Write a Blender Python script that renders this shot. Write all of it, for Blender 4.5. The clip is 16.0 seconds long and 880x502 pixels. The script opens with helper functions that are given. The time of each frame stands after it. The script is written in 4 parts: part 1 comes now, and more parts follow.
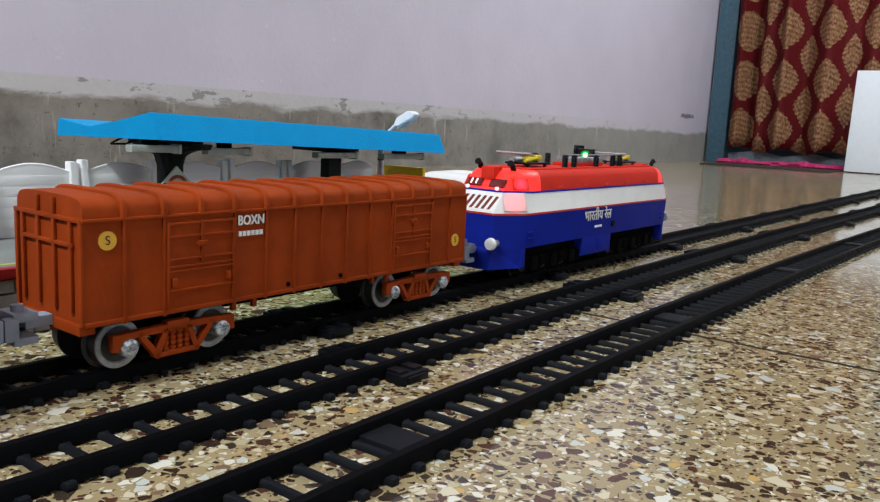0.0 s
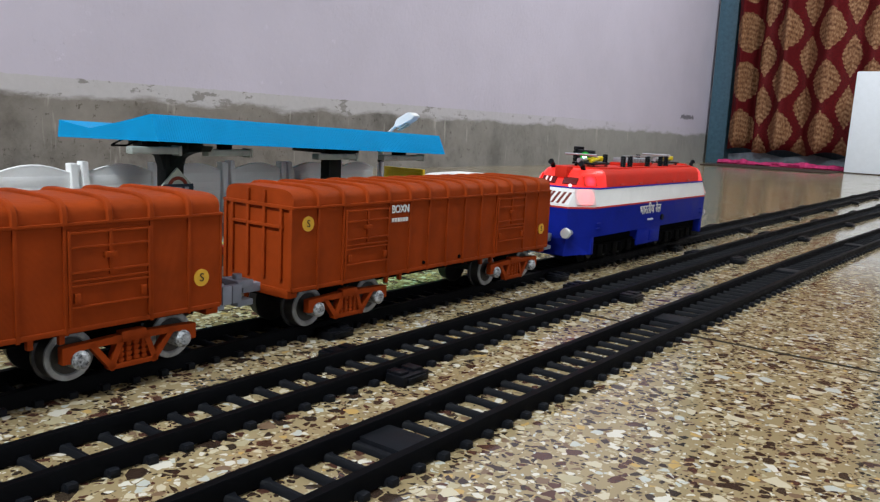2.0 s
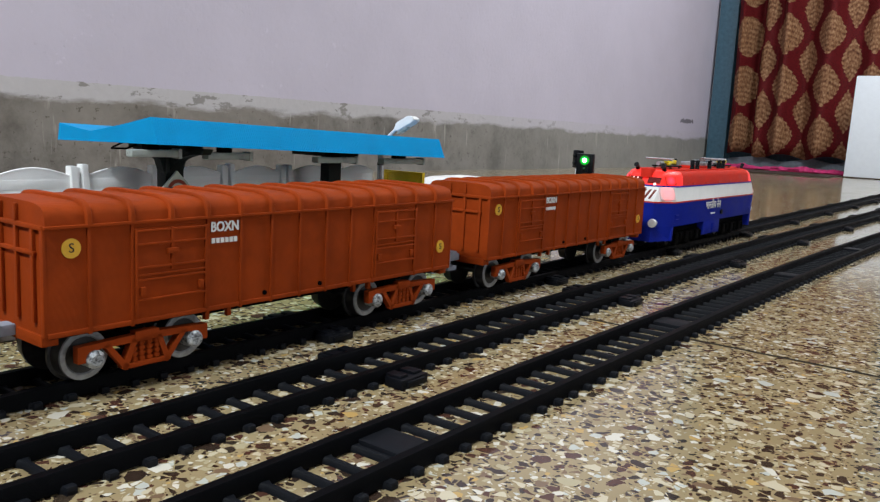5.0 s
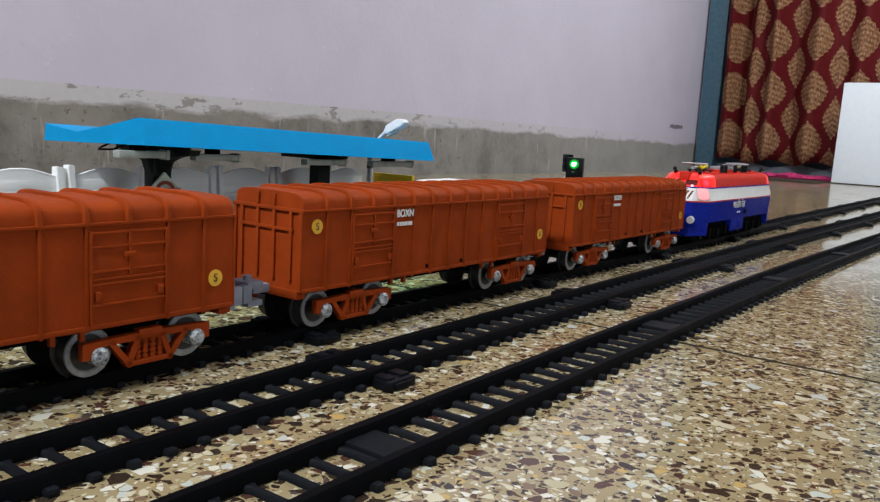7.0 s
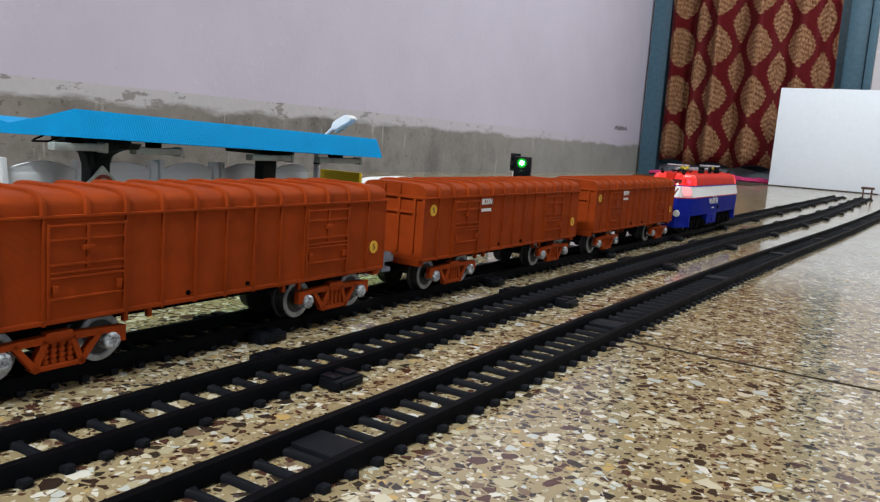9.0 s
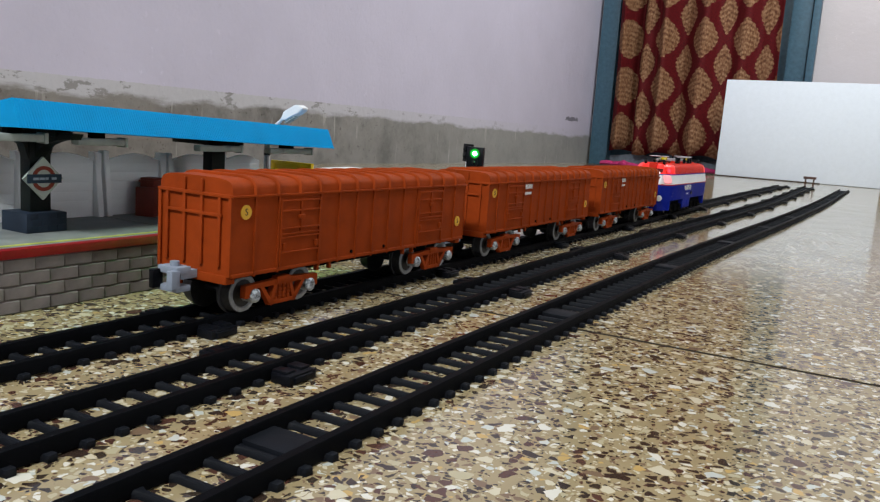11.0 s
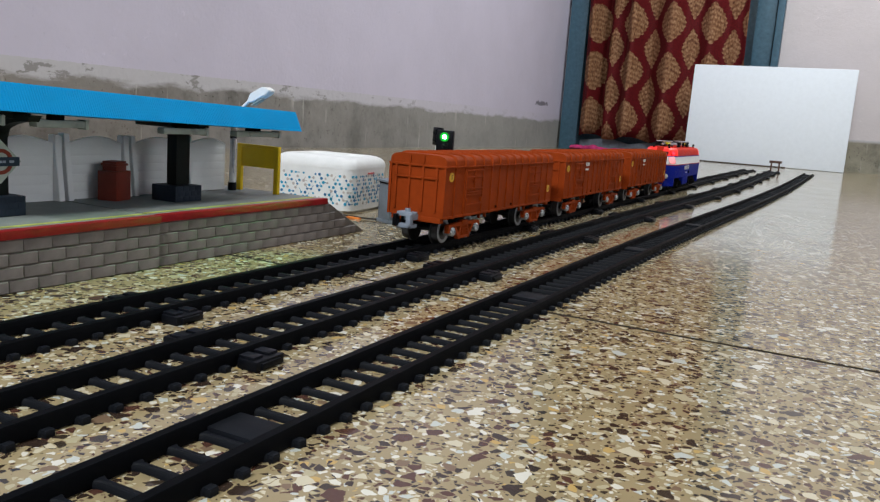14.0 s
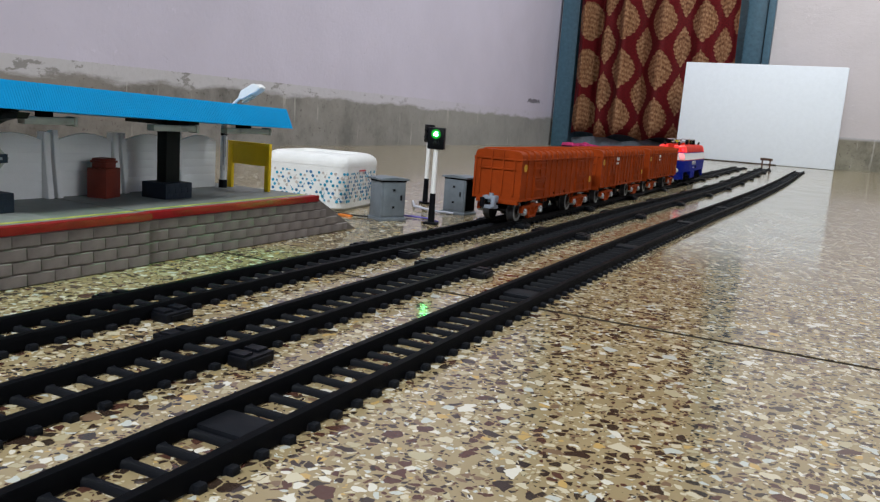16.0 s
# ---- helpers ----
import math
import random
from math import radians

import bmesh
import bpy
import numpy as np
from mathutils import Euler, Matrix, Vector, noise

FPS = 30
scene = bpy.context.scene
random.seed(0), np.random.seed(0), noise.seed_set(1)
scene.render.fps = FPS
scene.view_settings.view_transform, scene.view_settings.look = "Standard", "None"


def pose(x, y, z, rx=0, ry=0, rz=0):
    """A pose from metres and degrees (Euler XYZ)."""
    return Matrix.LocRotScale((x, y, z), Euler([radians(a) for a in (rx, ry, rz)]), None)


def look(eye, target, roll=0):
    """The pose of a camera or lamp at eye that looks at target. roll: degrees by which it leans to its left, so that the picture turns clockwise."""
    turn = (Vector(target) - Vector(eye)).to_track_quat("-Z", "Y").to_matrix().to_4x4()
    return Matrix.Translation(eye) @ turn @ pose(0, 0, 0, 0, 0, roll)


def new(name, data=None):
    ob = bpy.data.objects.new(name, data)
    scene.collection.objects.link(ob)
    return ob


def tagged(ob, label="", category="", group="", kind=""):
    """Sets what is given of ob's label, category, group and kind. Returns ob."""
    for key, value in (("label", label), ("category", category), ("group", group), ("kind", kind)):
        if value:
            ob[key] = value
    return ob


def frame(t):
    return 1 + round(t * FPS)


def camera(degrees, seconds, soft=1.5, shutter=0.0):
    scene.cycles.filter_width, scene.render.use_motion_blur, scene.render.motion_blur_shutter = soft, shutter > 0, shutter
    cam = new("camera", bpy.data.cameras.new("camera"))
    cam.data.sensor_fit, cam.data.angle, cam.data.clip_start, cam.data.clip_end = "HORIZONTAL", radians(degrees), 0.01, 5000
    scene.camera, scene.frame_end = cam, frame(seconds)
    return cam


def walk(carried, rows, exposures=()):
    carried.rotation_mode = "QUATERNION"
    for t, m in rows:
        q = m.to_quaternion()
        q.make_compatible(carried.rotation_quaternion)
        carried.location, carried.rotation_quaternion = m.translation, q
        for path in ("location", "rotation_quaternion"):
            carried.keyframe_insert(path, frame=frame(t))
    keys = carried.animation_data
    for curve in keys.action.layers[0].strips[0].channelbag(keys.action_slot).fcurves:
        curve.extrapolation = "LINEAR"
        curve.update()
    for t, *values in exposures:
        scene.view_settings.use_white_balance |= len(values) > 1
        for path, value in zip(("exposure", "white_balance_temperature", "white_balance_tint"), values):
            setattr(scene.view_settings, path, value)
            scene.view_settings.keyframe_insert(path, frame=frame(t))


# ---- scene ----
cam = camera(58.0, 16.0, soft=1.28)
# seconds, place in metres, yaw, pitch, roll
PATH = [
    (0.0, 0.0041, -0.0116, 0.1303, 36.89, -9.07, -2.88),
    (2.0, 0.0045, -0.0121, 0.1305, 36.89, -8.99, -2.84),
    (4.0, 0.0052, -0.0124, 0.1305, 36.95, -8.85, -2.87),
    (6.5, 0.0049, -0.012, 0.1297, 36.52, -8.49, -3.11),
    (7.0, 0.0051, -0.0109, 0.1289, 36.21, -8.37, -3.21),
    (7.5, 0.0047, -0.0104, 0.1284, 35.53, -8.19, -3.39),
    (8.0, 0.0035, -0.0089, 0.1281, 34.73, -8.08, -3.51),
    (8.5, 0.003, -0.0075, 0.1274, 33.72, -8.11, -3.73),
    (9.0, 0.0021, -0.0076, 0.1274, 32.47, -8.22, -4.0),
    (9.5, 0.0016, -0.007, 0.1276, 31.3, -8.25, -4.07),
    (12.0, -0.0002, -0.0029, 0.1265, 28.14, -8.92, -4.1),
    (12.5, 0.0, -0.002, 0.1262, 27.73, -9.1, -4.14),
    (13.0, -0.0003, -0.0017, 0.1259, 27.4, -9.29, -4.1),
    (13.5, 0.0, -0.0013, 0.1257, 27.09, -9.52, -4.13),
    (14.0, -0.0007, -0.0007, 0.1256, 26.95, -9.58, -4.1),
    (14.5, -0.0007, -0.0003, 0.1253, 26.85, -9.61, -4.12),
    (15.0, -0.0001, -0.0004, 0.1251, 26.65, -9.66, -4.07),
    (15.5, -0.0002, -0.0004, 0.1252, 26.53, -9.71, -4.12),
    (16.0, -0.0, 0.0001, 0.125, 26.4, -9.7, -4.1),
]
walk(cam, [(t, pose(x, y, z, 90 + p, r, w)) for t, x, y, z, w, p, r in PATH], ((0.0, 1.02), (9.0, 1.01), (12.5, 0.96), (16.0, 0.92)))

# ---- light ----
world = bpy.data.worlds.new("world")
world.use_nodes = True
world.node_tree.nodes["Background"].inputs[0].default_value = (0.6, 0.65, 0.75, 1)
world.node_tree.nodes["Background"].inputs[1].default_value = 0.05
scene.world = world


def tube(name, at, target, power, length, colour, height=0.08):
    lamp = bpy.data.lights.new(name, "AREA")
    lamp.shape, lamp.size, lamp.size_y, lamp.energy, lamp.color = "RECTANGLE", length, height, power, colour
    ob = new(name, lamp)
    ob.matrix_world = look(at, target)
    return ob


# Room lamps out of view; their kind, place and power are assumed.
tube("tube_light", (-0.2, -1.35, 2.05), (-0.45, 0.6, 0.0), 39, 1.2, (0.9, 0.97, 1.0))
tube("tube_light", (0.3, 2.9, 2.45), (-0.9, 3.3, 0.0), 31, 1.2, (0.9, 0.97, 1.0))

# Unseen fill added low in the east to brighten fence and east-facing sides.
tube("east_fill_light", (1.85, 0.5, 0.5), (-0.5, 0.6, 0.08), 5.0, 0.9, (0.9, 0.97, 1.0), 0.9)


# ---- materials ----
class Nodes:
    """Short hand for a node tree of one material."""

    def __init__(self, name):
        self.m = bpy.data.materials.new(name)
        self.m.use_nodes = True
        self.t = self.m.node_tree
        self.out = self.t.nodes["Principled BSDF"]
        self.co = self.t.nodes.new("ShaderNodeTexCoord").outputs["Object"]

    def n(self, kind, values=(), **props):
        node = self.t.nodes.new("ShaderNode" + kind)
        for k, v in props.items():
            if k == "operation":
                node.operation = v
            elif k == "feature":
                node.feature = v
            elif k == "blend":
                node.blend_type = v
            elif k == "dtype":
                node.data_type = v
            elif k == "wave":
                node.wave_type = v
            elif k == "direction":
                node.bands_direction = v
        for i, v in enumerate(values):
            self.put(node.inputs[i], v)
        return node

    def put(self, socket, v):
        if v is None:
            return
        if hasattr(v, "is_output"):
            self.t.links.new(v, socket)
        elif isinstance(v, tuple) and len(v) == 3 and socket.type == "RGBA":
            socket.default_value = (*v, 1)
        else:
            socket.default_value = v

    def math(self, op, a, b=0.0, c=0.0):
        return self.n("Math", (a, b, c), operation=op).outputs[0]

    def noise(self, scale, detail=3.0, vec=None, rough=0.6):
        node = self.n("TexNoise")
        self.put(node.inputs["Vector"], vec or self.co)
        node.inputs["Scale"].default_value, node.inputs["Detail"].default_value = scale, detail
        node.inputs["Roughness"].default_value = rough
        return node

    def ramp(self, v, stops, constant=False):
        node = self.n("ValToRGB", (v,))
        el = node.color_ramp.elements
        node.color_ramp.interpolation = "CONSTANT" if constant else "LINEAR"
        while len(el) < len(stops):
            el.new(0.5)
        for e, (p, c) in zip(el, stops):
            e.position = p
            e.color = (*c, 1) if isinstance(c, tuple) else (c, c, c, 1)
        return node.outputs[0]

    def mix(self, f, a, b):
        node = self.n("MixRGB", (f, a, b))
        return node.outputs[0]

    def xyz(self):
        return self.n("SeparateXYZ", (self.co,)).outputs

    def set(self, colour=None, rough=None, metal=None, bump=None, strength=0.2, dist=0.001, spec=None):
        if colour is not None:
            self.put(self.out.inputs["Base Color"], colour)
        if rough is not None:
            self.put(self.out.inputs["Roughness"], rough)
        if metal is not None:
            self.put(self.out.inputs["Metallic"], metal)
        if spec is not None:
            self.put(self.out.inputs["Specular IOR Level"], spec)
        if bump is not None:
            b = self.n("Bump")
            b.inputs["Strength"].default_value, b.inputs["Distance"].default_value = strength, dist
            self.put(b.inputs["Height"], bump)
            self.t.links.new(b.outputs[0], self.out.inputs["Normal"])
        return self.m


def plastic(name, colour, rough=0.45, vary=0.25, layer=0.00045, strength=0.25, spec=0.35):
    """Printed plastic with fine layer lines, blotches and dull spots."""
    k = Nodes(name)
    big, fine = k.noise(55, 3).outputs[0], k.noise(700, 2).outputs[0]
    dark = tuple(c * (1 - vary) for c in colour)
    lite = tuple(min(1, c * (1 + vary * 0.6)) for c in colour)
    c = k.ramp(big, [(0.3, dark), (0.7, lite)])
    c = k.mix(k.math("MULTIPLY", fine, 0.25), c, tuple(x * 0.7 for x in colour))
    line = k.math("SINE", k.math("MULTIPLY", k.xyz()[2], 6.283 / layer))
    h = k.math("ADD", k.math("MULTIPLY", line, 0.5), fine)
    r = k.math("ADD", k.math("MULTIPLY", big, 0.25), rough - 0.12)
    return k.set(c, r, bump=h, strength=strength, dist=0.0002, spec=spec)


def metal(name, colour, rough=0.4):
    k = Nodes(name)
    n = k.noise(300, 3).outputs[0]
    return k.set(k.ramp(n, [(0.3, tuple(c * 0.6 for c in colour)), (0.7, colour)]), k.math("ADD", k.math("MULTIPLY", n, 0.3), rough - 0.15), 0.55, n, 0.15, 0.0003)


def silver_paint():
    """Thick brushed silver paint with lumps and dark gaps."""
    k = Nodes("silver_paint")
    n = k.noise(420, 4, rough=0.7).outputs[0]
    c = k.ramp(n, [(0.38, (0.05, 0.05, 0.055)), (0.5, (0.32, 0.34, 0.36)), (0.68, (0.62, 0.65, 0.68))])
    return k.set(c, 0.38, 0.35, n, 0.7, 0.0012)


def glow(name, colour, strength, base=(0.5, 0.5, 0.5)):
    k = Nodes(name)
    k.out.inputs["Emission Color"].default_value = (*colour, 1)
    k.out.inputs["Emission Strength"].default_value = strength
    return k.set(base, 0.4)


def soft_glow(name, colour, strength, base, reach):
    """Plastic that glows as if lit from behind, brightest in the middle of the patch."""
    k = Nodes(name)
    far = k.n("VectorMath", (k.co,), operation="LENGTH").outputs["Value"]
    fall = k.ramp(k.math("DIVIDE", far, reach), [(0.0, 1.0), (0.4, 0.55), (1.0, 0.0)])
    k.out.inputs["Emission Color"].default_value = (*colour, 1)
    k.put(k.out.inputs["Emission Strength"], k.math("MULTIPLY", fall, strength))
    return k.set(base, 0.4, spec=0.25)


def terrazzo():
    k = Nodes("terrazzo")
    warp = k.n("VectorMath", (k.noise(160, 2).outputs[1], (0.5, 0.5, 0.5)), operation="SUBTRACT").outputs[0]
    warp = k.n("VectorMath", (warp, (0.0035, 0.0035, 0.0)), operation="MULTIPLY").outputs[0]
    vec = k.n("VectorMath", (k.co, warp), operation="ADD").outputs[0]
    base = k.ramp(k.noise(9, 4).outputs[0], [(0.3, (0.25, 0.19, 0.095)), (0.7, (0.33, 0.262, 0.142))])
    base = k.mix(k.math("MULTIPLY", k.noise(900, 2).outputs[0], 0.5), base, (0.26, 0.2, 0.12))
    tones = [
        (0.0, (0.02, 0.009, 0.006)), (0.2, (0.062, 0.02, 0.013)), (0.36, (0.026, 0.016, 0.01)), (0.49, (0.16, 0.1, 0.06)),
        (0.55, (0.52, 0.46, 0.33)), (0.7, (0.62, 0.59, 0.51)), (0.8, (0.4, 0.35, 0.22)), (0.91, (0.46, 0.48, 0.44)), (0.97, (0.46, 0.3, 0.1))]
    colour = base
    for scale, share, gap in ((470, 0.45, 0.12), (255, 0.58, 0.09), (147, 0.25, 0.10)):
        cell = k.n("TexVoronoi")
        edge = k.n("TexVoronoi", feature="DISTANCE_TO_EDGE")
        for v in (cell, edge):
            k.put(v.inputs["Vector"], vec)
            v.inputs["Scale"].default_value = scale
        rnd = k.n("SeparateColor", (cell.outputs["Color"],)).outputs
        inside = k.math("GREATER_THAN", edge.outputs[0], k.math("MULTIPLY_ADD", rnd[2], 0.16, gap * 0.5))
        mask = k.math("MULTIPLY", inside, k.math("LESS_THAN", rnd[0], share))
        tone = k.ramp(rnd[1], tones, True)
        tone = k.mix(k.math("MULTIPLY", k.noise(420, 3).outputs[0], 0.1), tone, (0.3, 0.25, 0.18))
        colour = k.mix(mask, colour, tone)
    scuff = k.noise(14, 5).outputs[0]
    rough = k.math("MULTIPLY_ADD", scuff, 0.18, 0.03)
    return k.set(colour, rough, bump=k.noise(35, 3).outputs[0], strength=0.02, dist=0.002, spec=0.33)


def wall_paint(name, paint, dado, ragged):
    """Emulsion paint over a worn cement dado whose upper edge is ragged."""
    k = Nodes(name)
    z = k.xyz()[2]
    soft = k.noise(3.0, 4).outputs[0]
    fine = k.noise(60, 4).outputs[0]
    c = k.ramp(soft, [(0.3, tuple(x * 0.9 for x in paint)), (0.7, paint)])
    pits = k.ramp(k.noise(26, 6, rough=0.75).outputs[0], [(0.62, 0.0), (0.72, 1.0)])
    c = k.mix(k.math("MULTIPLY", pits, 0.3), c, tuple(x * 0.6 for x in paint))
    rugged = k.ramp(k.noise(2.4, 3).outputs[0], [(0.5, 0.0), (0.64, 1.0)])
    flakes = k.math("MULTIPLY", rugged, k.ramp(k.noise(34, 6, rough=0.72).outputs[0], [(0.6, 0.0), (0.66, 1.0)]))
    c = k.mix(k.math("MULTIPLY", flakes, 0.3), c, tuple(min(1, x * 1.35) for x in paint))
    cement = k.ramp(k.noise(7, 6, rough=0.7).outputs[0], [(0.32, tuple(x * 0.42 for x in dado)), (0.5, dado), (0.75, tuple(min(1, x * 1.45) for x in dado))])
    specks = k.ramp(k.noise(75, 3, rough=0.7).outputs[0], [(0.63, 0.0), (0.66, 1.0)])
    cement = k.mix(k.math("MULTIPLY", specks, 0.75), cement, (0.05, 0.04, 0.035))
    n = k.n("Mapping", (k.co,))
    n.inputs["Scale"].default_value = (1, 1, 3.5)
    rag = k.noise(5.5, 6, n.outputs[0], 0.62).outputs[0]
    skim = (0.5, 0.475, 0.49)
    north = k.ramp(k.math("MULTIPLY_ADD", k.xyz()[1], 0.5, -0.85), [(0.0, 0.0), (1.0, 1.0)])
    north = north if ragged > 0.02 else k.math("MULTIPLY", north, 0.0)
    south = k.math("SUBTRACT", 1.0, north)
    edge = k.math("SUBTRACT", 0.152 - ragged * 0.52, k.math("MULTIPLY_ADD", rag, -ragged, z))
    lower = k.ramp(k.math("MULTIPLY_ADD", edge, 60.0, 0.5), [(0.1, 0.0), (0.9, 1.0)])
    brown = k.ramp(k.noise(1.3, 3).outputs[0], [(0.35, 0.0), (0.62, 1.0)])
    cement = k.mix(k.math("MULTIPLY", k.math("MULTIPLY", brown, south), 0.35), cement, (0.14, 0.11, 0.08))
    cement = k.mix(k.math("MULTIPLY", north, 0.65), cement, k.mix(k.noise(4, 4).outputs[0], (0.24, 0.235, 0.22), (0.33, 0.325, 0.31)))
    upper = k.math("LESS_THAN", k.math("MULTIPLY_ADD", fine, -0.006, z), 0.182 if ragged > 0.02 else 0.158)
    upper = k.math("MULTIPLY", upper, k.math("MULTIPLY_ADD", north, -0.85, 1.0))
    c = k.mix(upper, c, k.mix(fine, skim, tuple(x * 0.85 for x in skim)))
    m2 = k.n("Mapping", (k.co,))
    m2.inputs["Scale"].default_value = (1, 1, 2.2)
    smudge = k.ramp(k.noise(10, 8, m2.outputs[0], 0.68).outputs[0], [(0.555, 0.0), (0.585, 1.0)])
    c = k.mix(k.math("MULTIPLY", k.math("MULTIPLY", smudge, upper), 0.8), c, tuple(x * 0.9 for x in dado))
    m3 = k.n("Mapping", (k.co,))
    m3.inputs["Scale"].default_value = (14, 14, 1.6)
    drip = k.ramp(k.noise(2.2, 4, m3.outputs[0]).outputs[0], [(0.63, 0.0), (0.68, 1.0)])
    cement = k.mix(k.math("MULTIPLY", drip, 0.5), cement, (0.45, 0.42, 0.38))
    c = k.mix(lower, c, cement)
    if ragged > 0.02:
        # one dark scrape near the corner
        off = k.n("VectorMath", (k.co, (-1.5, 4.15, 0.238)), operation="SUBTRACT").outputs[0]
        off = k.n("VectorMath", (off, (0.0, 9.0, 70.0)), operation="MULTIPLY").outputs[0]
        near = k.math("ADD", k.n("VectorMath", (off,), operation="LENGTH").outputs["Value"], k.math("MULTIPLY_ADD", k.noise(28, 4).outputs[0], 3.0, -1.5))
        c = k.mix(k.math("MULTIPLY", k.math("LESS_THAN", near, 0.8), 0.75), c, (0.06, 0.055, 0.065))
    lumps = k.math("MULTIPLY", rugged, k.noise(17, 5, rough=0.62).outputs[0])
    h = k.math("ADD", k.math("MULTIPLY_ADD", lumps, 2.2, soft), k.math("ADD", fine, k.math("ADD", k.math("MULTIPLY", pits, -0.8), k.math("MULTIPLY", flakes, 0.6))))
    return k.set(c, k.math("MULTIPLY_ADD", fine, 0.2, 0.5), bump=h, strength=0.28, dist=0.004)


def curtain_cloth():
    k = Nodes("curtain_cloth")
    x, _, z = k.xyz()
    # the weave is gathered in the hollows of the folds and stretched over their crests
    wave = k.math("SINE", k.math("MULTIPLY", k.math("ADD", x, 0.08), 2 * math.pi / 0.205))
    x = k.math("MULTIPLY_ADD", wave, -0.009, x)
    frill = k.math("MULTIPLY_ADD", k.math("SINE", k.math("MULTIPLY", z, 290.0)), 0.014, 0.0)
    frill = k.math("ADD", frill, k.math("MULTIPLY_ADD", k.noise(50, 2).outputs[0], 0.06, -0.03))

    def leaf(du, dv):
        a = k.math("ABSOLUTE", k.math("SUBTRACT", k.math("FRACT", k.math("MULTIPLY_ADD", x, 1 / 0.205, du)), 0.5))
        v = k.math("SUBTRACT", k.math("FRACT", k.math("MULTIPLY_ADD", z, 1 / 0.256, dv)), 0.47)
        b = k.math("ABSOLUTE", v)
        wide = k.math("MULTIPLY_ADD", k.math("POWER", k.math("MULTIPLY", b, 2.15), 1.6), -0.31, 0.265)
        vein = k.math("SINE", k.math("MULTIPLY_ADD", a, 26.0, k.math("MULTIPLY", v, 62.0)))
        return k.math("LESS_THAN", k.math("ADD", a, frill), wide), vein

    one, vein_a = leaf(0.89, 0.73)
    two, vein_b = leaf(0.39, 0.23)
    mask = k.math("MAXIMUM", one, two)
    vein = k.mix(two, vein_a, vein_b)
    scale = k.n("Mapping", (k.co,))
    scale.inputs["Scale"].default_value = (1.0, 1.0, 0.6)
    grain = k.n("TexVoronoi")
    k.put(grain.inputs["Vector"], scale.outputs[0])
    grain.inputs["Scale"].default_value = 105
    weave = k.math("ADD", k.math("MULTIPLY_ADD", vein, 0.08, 0.6), k.math("MULTIPLY_ADD", grain.outputs["Distance"], -0.42, k.math("MULTIPLY_ADD", k.noise(110, 3).outputs[0], 0.5, -0.2)))
    gold = k.ramp(weave, [(0.12, (0.06, 0.018, 0.01)), (0.38, (0.175, 0.078, 0.036)), (0.75, (0.38, 0.225, 0.13))])
    red = k.ramp(k.noise(200, 2).outputs[0], [(0.3, (0.055, 0.003, 0.004)), (0.7, (0.12, 0.006, 0.008))])
    return k.set(k.mix(mask, red, gold), 0.7, bump=weave, strength=0.4, dist=0.003, spec=0.15)


TERRAZZO = terrazzo()
GROUT = plastic("joint_strip", (0.03, 0.023, 0.016), 0.9, spec=0.05)
WALL_A = wall_paint("lavender_wall", (0.53, 0.485, 0.575), (0.205, 0.19, 0.175), 0.065)
WALL_B = wall_paint("pale_wall", (0.60, 0.54, 0.545), (0.26, 0.24, 0.18), 0.006)
# Paint of the unseen closing walls, pale enough to bounce fill light.
WALL_C = wall_paint("dull_wall", (0.56, 0.53, 0.57), (0.2, 0.18, 0.15), 0.006)
CEIL = plastic("ceiling_paint", (0.75, 0.74, 0.72), 0.8, 0.06, 0.5, 0.05)
TEAL = plastic("teal_paint", (0.055, 0.118, 0.165), 0.4, 0.25, 0.5, 0.1)
CLOTH = curtain_cloth()
BLACK = plastic("black_plastic", (0.0032, 0.0039, 0.006), 0.4, 0.3, spec=0.12)
BLACK_RAIL = plastic("black_rail", (0.0022, 0.0025, 0.0034), 0.5, 0.3, spec=0.035)
# Bluish sheen of the black plastic put into a lighter base colour.
BLACK_SLEEPER = plastic("black_sleeper", (0.0055, 0.0066, 0.0095), 0.6, 0.3, spec=0.12)
BLACK_MATT = plastic("black_matt", (0.002, 0.002, 0.0023), 0.7, 0.3, spec=0.03)
ORANGE = plastic("rust_plastic", (0.283, 0.041, 0.0055), 0.6, 0.2, spec=0.07)
GREY = plastic("grey_plastic", (0.23, 0.265, 0.32), 0.5)
COUPLER_GREY = plastic("coupler_grey", (0.29, 0.33, 0.4), 0.5, spec=0.2)
CABINET_GREY = plastic("cabinet_grey", (0.155, 0.18, 0.205), 0.5, spec=0.2)
STEEL = metal("steel_paint", (0.42, 0.44, 0.47))
SILVER = silver_paint()
DARK_STEEL = metal("dark_tyre", (0.07, 0.07, 0.075))
YELLOW = plastic("yellow_sticker", (0.75, 0.42, 0.035), 0.5, 0.12)
INK = plastic("black_ink", (0.02, 0.018, 0.015), 0.6)
WHITE = plastic("white_plastic", (0.78, 0.78, 0.77), 0.4, 0.06)
FENCE_W = plastic("fence_white", (0.84, 0.85, 0.85), 0.45, 0.04, 0.0006)
BLUE = plastic("blue_plastic", (0.007, 0.018, 0.27), 0.5, 0.15, spec=0.06)
RED = plastic("red_plastic", (0.6, 0.03, 0.016), 0.5, 0.12, spec=0.06)
RED_LINE = plastic("red_line", (0.5, 0.03, 0.02), 0.5)
ROOF_BLUE = plastic("sky_blue_plastic", (0.002, 0.27, 0.58), 0.5, 0.08, spec=0.06)
SLATE = plastic("slate_plastic", (0.017, 0.026, 0.042), 0.55, 0.3, spec=0.2)
DARK_GREEN = plastic("dark_green_plastic", (0.007, 0.010, 0.009), 0.5, spec=0.15)
